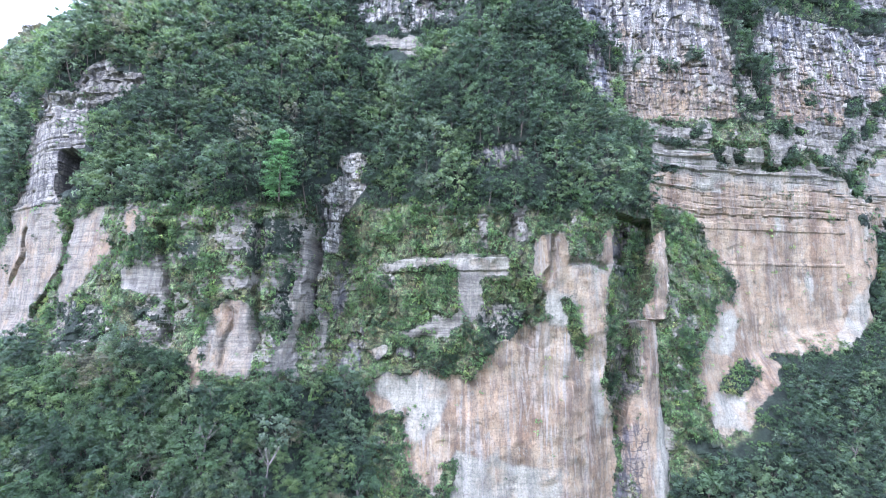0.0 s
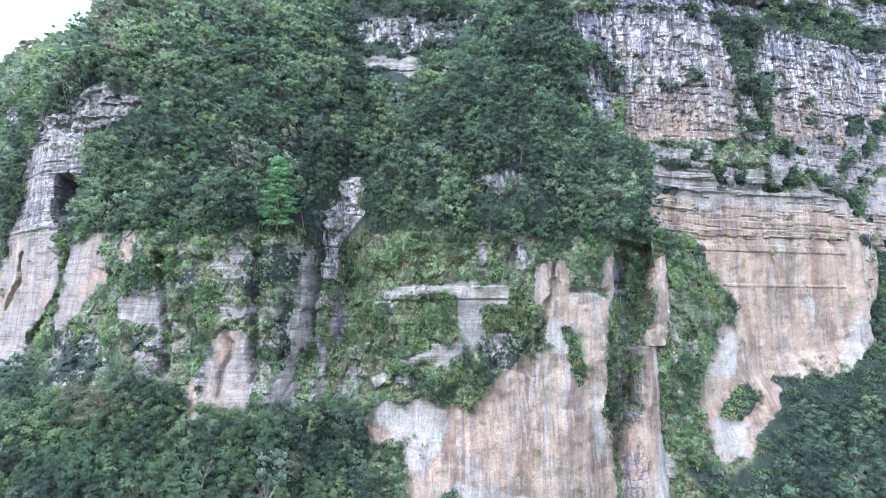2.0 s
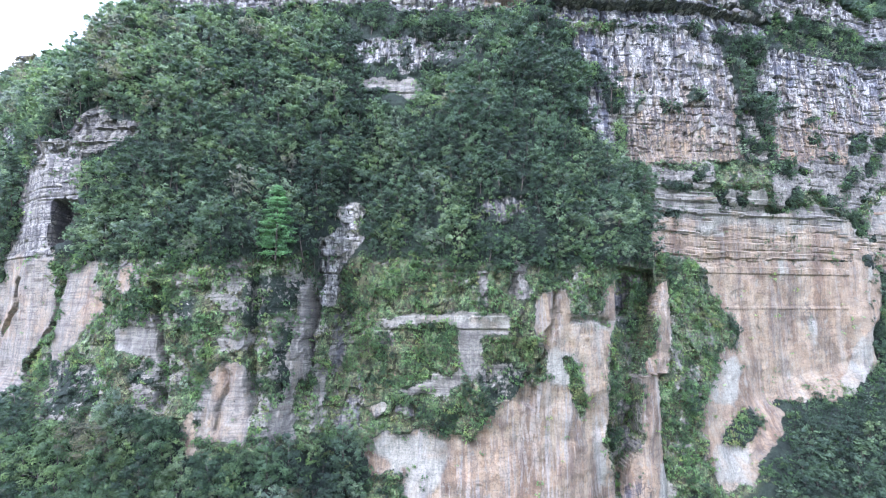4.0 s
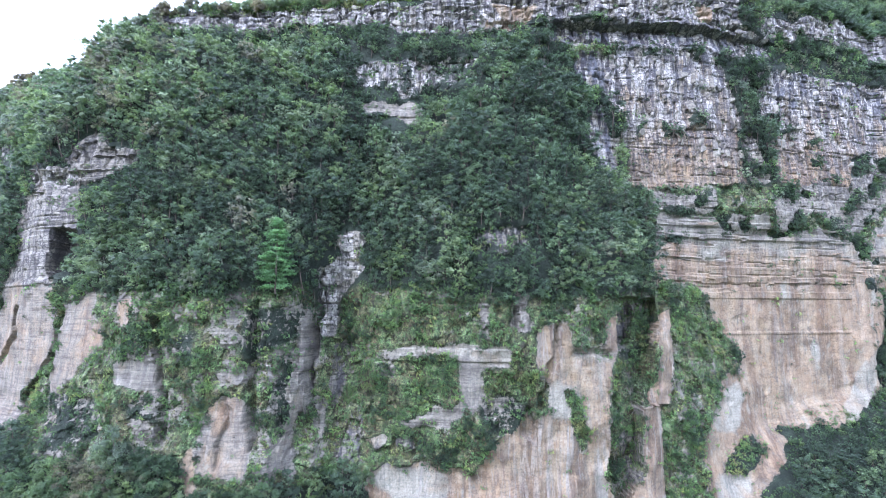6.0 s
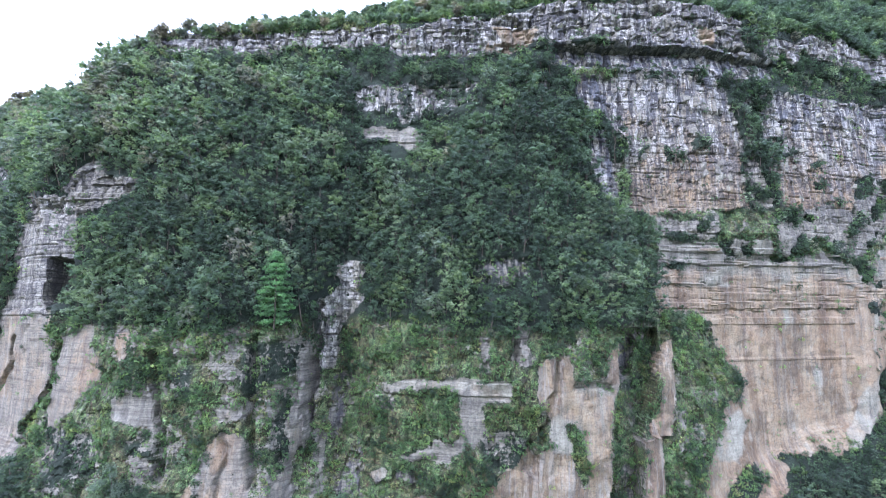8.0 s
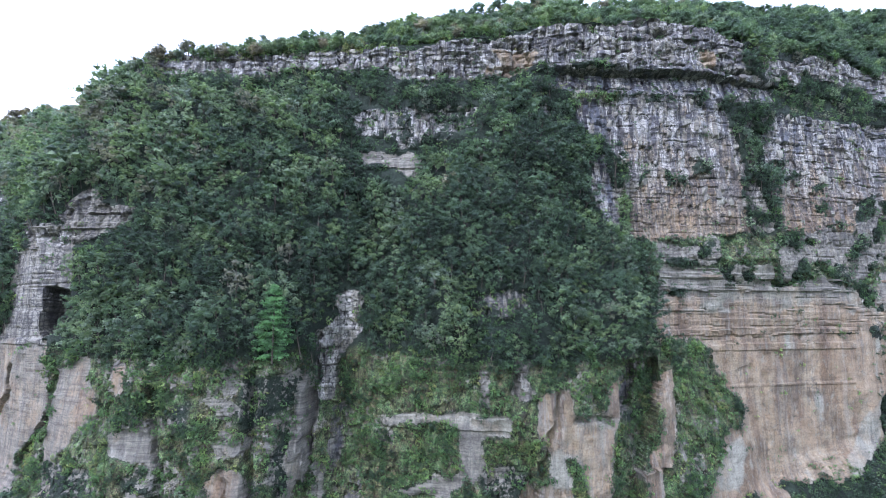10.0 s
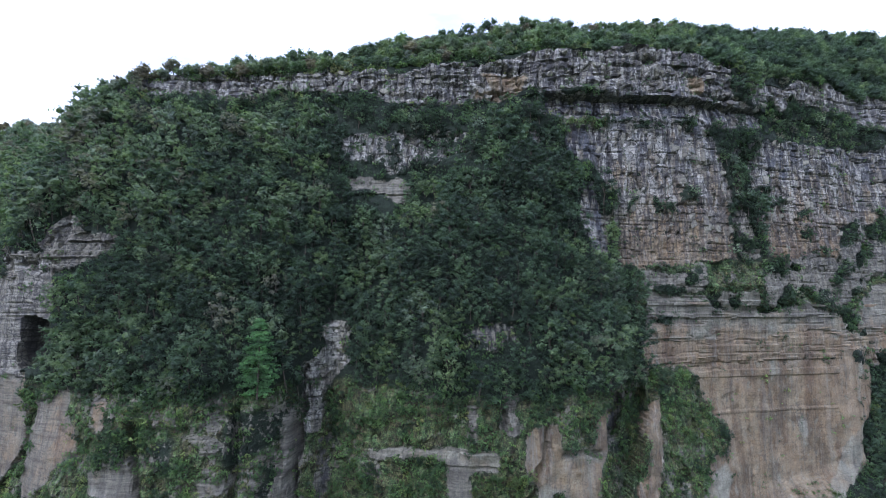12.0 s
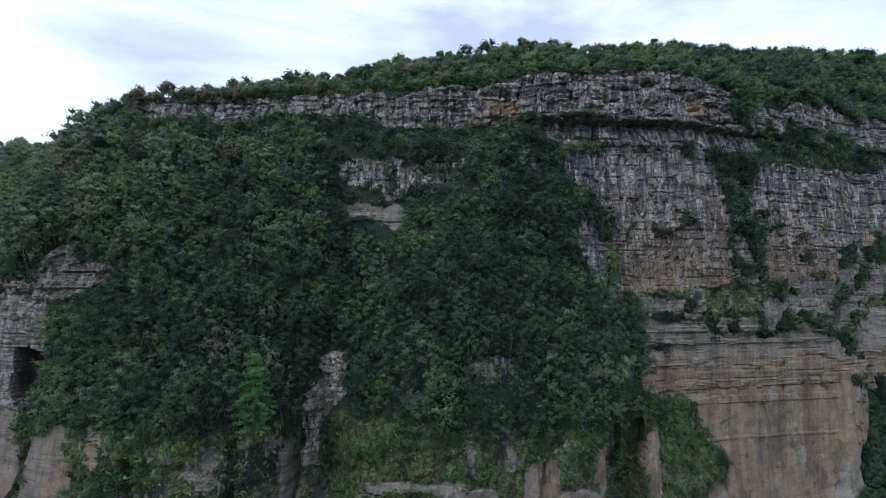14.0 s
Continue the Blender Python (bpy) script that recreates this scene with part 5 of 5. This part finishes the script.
rcrown = (0.55 + 0.6 * rng.uniform(0, 1, len(rx)) ** 2) * np.where(rx > 78, 1.2, 1)
rk = thinned(rx, rz, ry, 2.9 * rcrown)
old = z < np.interp(x, EDGE_X, EDGE_Z) - 1
x, y, z, crown = np.r_[x[old], rx[rk]], np.r_[y[old], ry[rk]], np.r_[z[old], rz[rk]], np.r_[crown[old], rcrown[rk]]
zone = fbm(x / 18, z / 18, 301, 3)
# upper-west wood tinted paler and bluer: aerial haze painted into the leaves
haze_tint = np.clip((x + 45) / -30, 0, 1) * np.clip((z - 112) / 20, 0, 1) * 0.4
tint = np.clip(0.36 + haze_tint + 0.9 * zone + rng.normal(0, 0.27, len(x)), 0, 1)
size = crown * 1.32
size = np.where(z < 62, size * 1.05, size)
on_top = z > np.interp(x, EDGE_X, EDGE_Z) - 1
tint = np.where(z < 62, np.clip(tint - np.where(x > 45, 0.04, 0.02), 0, 1), tint)
east_wood = on_top & (x > 78)
size = np.where(east_wood, np.clip(size * 1.35, 0.7, 1.4), size)
tint = np.where(on_top, np.clip(tint * 0.7 + np.where(east_wood, 0.05, 0.36), 0, 1), np.clip(tint + 0.02, 0, 0.97))
size = np.where((x > 30) & (z > 138) & (z < 156), size * 0.5, size)
over = lookup(rocky, x, z + 2.5) | lookup(rocky, x, z + 4.5)
size = np.where(lookup(rocky, x, z + 6.5) & (z < 150), np.minimum(size, 0.6), size)
size = np.where((lookup(rocky, x, z + 9) | lookup(rocky, x, z + 7.5)) & (x < 12) & (z > 132) & (z < np.interp(x, EDGE_X, EDGE_Z) - 2), np.minimum(size, 0.55), size)
size = np.where(over & (z < np.interp(x, EDGE_X, EDGE_Z) - 2), np.minimum(size, 0.36), size)
size = np.where(lookup(fringe, x, z), rng.uniform(0.28, 0.5, len(x)), size)
size = np.where(lookup(BUSHY, x, z), rng.uniform(0.3, 0.52, len(x)), size)
kind = rng.randint(0, 7, len(x)) + np.where(on_top, 14, np.where(z > 118, 7, 0))
turn = rng.uniform(-0.7, 0.7, len(x))
z = z - size * np.where(on_top, 0.45, 1.2)
# trees on the talus and the buttress one by one; the rest of the wood as one growth
single = np.zeros(len(x), bool)
order = np.argsort(y + 0.15 * z + np.where(kind > 6, 500, 0))
single[order[:280]] = True

TREE_THINGS = []
FINE = [broadleaf(100 + k, 5.2 + 0.6 * (k % 3), 1.9 + 0.25 * (k % 4), 13 + k % 4, 62, 0.16, 0.6, 0.95 + 0.2 * (k % 3)) for k in range(7)]
for k, (wood, leaves) in enumerate(FINE):
    root = new("broadleaf_tree")
    tagged(root, "dark green broadleaved jungle tree on the cliff", "tree", "jungle trees on the cliff")
    for nm, me in (("trunk", corners_mesh("trunk", wood, BARK if k % 3 else BARK_PALE)), ("crown", corners_mesh("crown", leaves, LEAF_TREE))):
        o = new(nm, me)
        o.parent = root
    TREE_THINGS.append(root)
placed = [False] * len(KINDS)
for n in np.nonzero(single)[0]:
    k = kind[n]
    m = pose(x[n], y[n], z[n], 0, 0, math.degrees(turn[n])) @ Matrix.Diagonal((size[n], size[n], size[n], 1))
    if not placed[k]:
        TREE_THINGS[k].matrix_basis = m
        placed[k] = True
        first = TREE_THINGS[k]
    else:
        made = copy_thing(TREE_THINGS[k], Matrix())
        made.matrix_basis = m
all_leaves, all_wood, all_tint = [], [], []
for k, (wood, leaves) in enumerate(KINDS):
    pick = np.nonzero(~single & (kind == k))[0]
    places = np.stack([x[pick], y[pick], z[pick]], 1)
    all_leaves.append(strewn(leaves, places, turn[pick], size[pick]))
    all_wood.append(strewn(wood, places, turn[pick], size[pick]))
    all_tint.append(np.repeat(tint[pick], len(leaves)))
leaves, wood = np.concatenate(all_leaves), np.concatenate(all_wood)
tints = np.concatenate(all_tint + [np.zeros(len(wood))])
forest = new("forest", corners_mesh("forest", leaves, LEAF, tints, wood, BARK))
tagged(forest, "dense dark green jungle covering the cliff", "forest", kind="stuff")

# low shrubs, ferns and hanging grass on ledges and mossy faces
SHRUBS = []
for k in range(5):
    r = np.random.RandomState(400 + k)
    c = r.normal(0, 0.45, (3, 3)) * np.array([1, 0.5, 0.8]) + np.array([0, -0.25, 0.1])
    SHRUBS.append(leaf_shells(r, c, r.uniform(0.35, 0.65, 3), 11, 0.21, droop=0.35, heart=0))
x, z = spots(rng, 104000, -112, 135, 20, 186)
ledge = lookup(np.gradient(DEPTH, axis=0), x, z)
above = z > np.interp(x, EDGE_X, EDGE_Z)
p = np.where(above, np.where(z < np.interp(x, CREST_X, CREST_Z) + 0.2, 1.2, 0.0), 1.0) * np.where(lookup(BUSHY, x, z) | above, 1.5, np.where(lookup(lowest, x, z), 0.8, np.where(lookup(FOREST, x, z), np.where(z < 60, 0.4, 0.15), np.where(lookup(partial, x, z), 0.35, 0.02 + 0.3 * (ledge > 0.3)))))
under_rock = lookup(FOREST, x, z) & (lookup(rocky, x, z + 3) | lookup(rocky, x, z + 6) | lookup(lowest, x, z - 3))
p = np.where(under_rock, 0.8, p)
p = np.where(lookup(any_of(*OUTLINES["dark"]), x, z), p * 0.25, p)
p = p * np.clip(0.5 + 2.4 * fbm(x / 4, z / 3, 501, 3), 0.05, 1)
y = depth_at(x, z)
ok = (rng.uniform(0, 1, len(x)) < p) & (np.abs(x) < 0.88 * y + 3) & (z > 54 - 0.33 * y)
x, y, z = x[ok], y[ok], z[ok]
stint = np.clip(np.where(above[ok], 0.42, np.where(lookup(FOREST, x, z), 0.16, 0.34)) + 1.5 * fbm(x / 5, z / 5, 511, 4) + rng.normal(0, 0.2, len(x)) - 0.25 * (x > 45) * (z > 80), 0, 0.88)
ssize = (0.45 + 1.0 * rng.uniform(0, 1, len(x)) ** 2.4) * np.where(lookup(FOREST, x, z) & ~lookup(CLEAR, x, z), 1.3, 1)
kind = rng.randint(0, 5, len(x))
turn = rng.uniform(-0.8, 0.8, len(x))
all_leaves, all_tint = [], []
for k in range(5):
    pick = np.nonzero(kind == k)[0]
    all_leaves.append(strewn(SHRUBS[k], np.stack([x[pick], y[pick], z[pick]], 1), turn[pick], ssize[pick]))
    all_tint.append(np.repeat(stint[pick], len(SHRUBS[k])))
scrub = new("shrubs", corners_mesh("shrubs", np.concatenate(all_leaves), LEAF_SHRUB, np.concatenate(all_tint)))
tagged(scrub, "low shrubs, ferns and hanging grass on mossy ledges", "shrubs", kind="stuff")


# ---- single trees that stand out ----
def as_thing(name, label, category, parts, m, group=""):
    """An empty with its part meshes, each a (name, mesh, label)."""
    root = tagged(new(name), label, category, group)
    for nm, me, lab in parts:
        o = new(nm, me)
        o.parent = root
        tagged(o, lab)
    root.matrix_basis = m
    return root


def tiered_tree(seed, height, tiers):
    """A slender tree with feathery branches in tiers."""
    r = np.random.RandomState(seed)
    wood, quads = [], []
    limb(wood, [(0, 0, -1), (0.1, -0.1, height * 0.5), (0.1, -0.1, height)], [0.2, 0.13, 0.04])
    for k in range(tiers):
        up = k / (tiers - 1)
        h = height * (0.03 + 0.95 * up) + r.uniform(-0.3, 0.3)
        reach = height * 0.26 * (1.02 - up) ** 0.55 * r.uniform(0.8, 1.15) * min(1.0, 0.7 + 2.2 * up) + 0.35
        for b in range(7):
            a = b * 0.9 + k * 0.7 + r.uniform(-0.3, 0.3)
            long = reach * r.uniform(0.65, 1.2)
            tip = np.array([math.cos(a) * long, math.sin(a) * long, h - 0.1 * long + r.uniform(-0.4, 0.5)])
            limb(wood, [(0.1, -0.1, h), tip], [0.05, 0.015], 3)
            steps = [np.array([0.1, -0.1, h]) * (1 - f) + tip * f for f in (0.45, 0.75, 1.0)]
            quads.append(leaf_shells(r, steps, np.array([0.5, 0.5, 0.36]) * height / 13 * 1.5 * r.uniform(0.75, 1.2), 20, 0.2, 0.6, 0.25, 0.5, 0.45))
    return np.array(wood), np.concatenate(quads)


def ground_pose(px, pz, turn=0, size=1.0, out=0.0):
    py = float(depth_at(np.array([float(px)]), np.array([float(pz)]))[0]) - out
    return pose(px, py, pz, 0, 0, turn) @ Matrix.Diagonal((size, size, size, 1))


wood, leaves = tiered_tree(3, 13.6, 13)
as_thing("tiered_tree", "tall fresh green tree with feathery tiers, standing out of the jungle", "tree",
         [("trunk", corners_mesh("trunk", wood, BARK), ""), ("crown", corners_mesh("crown", leaves, LEAF_BRIGHT), "fresh light green feathery crown")],
         pose(-32.2, 100.0, 84.4))
wood, leaves = tiered_tree(5, 9.0, 9)
as_thing("conifer", "dark conical tree on the plateau's skyline", "tree",
         [("trunk", corners_mesh("trunk", wood, BARK), ""), ("crown", corners_mesh("crown", leaves, LEAF_TREE), "")],
         ground_pose(119, np.interp(119, CREST_X, CREST_Z) - 0.6, 0, 0.42))


def lollipop(seed, height, crown):
    """A bare stem with a small round crown."""
    r = np.random.RandomState(seed)
    wood = []
    limb(wood, [(0, 0, -1), (0.15, 0, height * 0.55), (0, 0, height)], [0.14, 0.1, 0.05])
    c = r.normal(0, 0.45 * crown, (6, 3)) * np.array([1, 1, 0.7]) + np.array([0, 0, height])
    for p in c:
        limb(wood, [(0.1, 0, height * 0.7), p], [0.05, 0.02], 3)
    return np.array(wood), leaf_shells(r, c, np.full(6, 0.5 * crown), 34, 0.24)


SKYLINE = ((66, 2.6, 1.3), (30, 0.6, 1.2), (88, 0.8, 1.2), (140, 1.0, 1.5), (-48, 0.6, 1.3), (4, 0.6, 1.2))
for k, (px, h, c) in enumerate(SKYLINE):
    wood, leaves = lollipop(40 + k, h, c)
    as_thing("skyline_tree", "small round-crowned tree on the plateau's rim", "tree",
             [("trunk", corners_mesh("trunk", wood, BARK), ""), ("crown", corners_mesh("crown", leaves, LEAF_TREE), "")],
             ground_pose(px, np.interp(px, CREST_X, CREST_Z) - 0.5), "trees on the skyline")


def bare_tree(seed, height):
    """Pale forked trunk and limbs with few leaves."""
    r = np.random.RandomState(seed)
    wood, tips = [], []
    top = np.array([r.uniform(-0.6, 0.6), -0.6, height * 0.55])
    limb(wood, [(0, 0, -1), top * 0.5 + r.normal(0, 0.15, 3), top], [0.2, 0.16, 0.11], 6)
    for k in range(6):
        a = k * 1.05 + r.uniform(-0.3, 0.3)
        mid = top + np.array([math.cos(a) * 0.9, math.sin(a) * 0.7, height * 0.16])
        tip = mid + np.array([math.cos(a) * r.uniform(0.8, 1.8), math.sin(a) * 1.0, height * r.uniform(0.05, 0.3)])
        limb(wood, [top, mid, tip], [0.1, 0.06, 0.03], 5)
        for j in range(2):
            end = tip + r.normal(0, 0.8, 3) + np.array([0, 0, 0.3])
            limb(wood, [mid * 0.4 + tip * 0.6, end], [0.035, 0.015], 3)
            tips.append(end)
    return np.array(wood), leaf_shells(r, tips, np.full(len(tips), 0.5), 9, 0.3, heart=0)


for k, (px, pz, out, h, size) in enumerate(((-68, 31, 4, 7, 1.1), (-39, 37, 3, 7, 1.0), (-42, 29, 4, 7.5, 1.1), (-29, 33, 3, 7, 1.0), (84, 30, 3, 6, 1.0))):
    wood, leaves = bare_tree(60 + k, h)
    as_thing("pale_tree", "pale forked tree with sparse leaves on the talus slope", "tree",
             [("trunk", corners_mesh("trunk", wood, BARK_PALE), "pale bare forking trunk and limbs"), ("crown", corners_mesh("crown", leaves, LEAF_TREE), "")],
             ground_pose(px, pz, 20 * k, size, out - 2))


# ---- loose and jutting stones of the cliff: parts of its faces ----
def stone_mesh(seed, flat, mat):
    r = np.random.RandomState(seed)
    bm = bmesh.new()
    for _ in range(15):
        d = r.uniform(-1, 1, 3)
        d = d / np.max(np.abs(d)) * r.uniform(0.78, 1.0, 3)
        bm.verts.new((d[0] * 0.5, d[1] * 0.5, d[2] * 0.5 * flat))
    hull = bmesh.ops.convex_hull(bm, input=bm.verts)
    bmesh.ops.delete(bm, geom=[v for v in hull["geom_interior"] if isinstance(v, bmesh.types.BMVert)], context="VERTS")
    me = bpy.data.meshes.new("rock_block")
    bm.to_mesh(me)
    bm.free()
    me.materials.append(mat)
    return me


STONES = [stone_mesh(700 + k, 0.9, BLOCK) for k in range(8)]
GREYS = [stone_mesh(740 + k, 0.9, GREY) for k in range(8)]
SLABS = [stone_mesh(720 + k, 0.9, SLAB) for k in range(8)]
rng = np.random.RandomState(77)


def set_stones(name, stones, grid, count, wide, tall, deep, proud, z_range=(0, 300)):
    """Stones that jut from the cells marked in grid, under the cliff face they belong to."""
    made = 0
    while made < count:
        px, pz = rng.uniform(-104, 124), rng.uniform(max(z_range[0], 24), min(z_range[1], 176))
        if not lookup(grid, np.array([px]), np.array([pz]))[0]:
            continue
        py = float(depth_at(np.array([px]), np.array([pz]))[0])
        o = new(name, stones[rng.randint(0, 8)])
        o.parent = cliff_west if px < -24 else cliff_centre if px < 47 else cliff_east
        s = rng.uniform(0.6, 1.5)
        o.matrix_basis = pose(px, py + deep * (0.5 - proud), pz, rng.uniform(-6, 6), rng.uniform(-5, 5), rng.uniform(-14, 14)) @ Matrix.Diagonal((wide * s * rng.uniform(0.6, 1.4), deep, tall * s * rng.uniform(0.6, 1.3), 1))
        made += 1


set_stones("rock_block", STONES, band, 90, 2.2, 1.5, 2.2, 0.3)
set_stones("rock_slab", SLABS, MASK["east_beds"] & ~BUSHY, 24, 4.5, 0.6, 1.2, 0.25)
set_stones("rock_block", GREYS, MASK["east_upper"] & ~BUSHY, 40, 1.5, 2.6, 1.4, 0.35, (118, 150))
set_stones("rock_block", GREYS, MASK["east_far"] & ~BUSHY, 30, 1.7, 2.2, 1.4, 0.35, (116, 150))
set_stones("rock_slab", GREYS, MASK["left_tower"], 20, 3.0, 0.5, 1.2, 0.25)
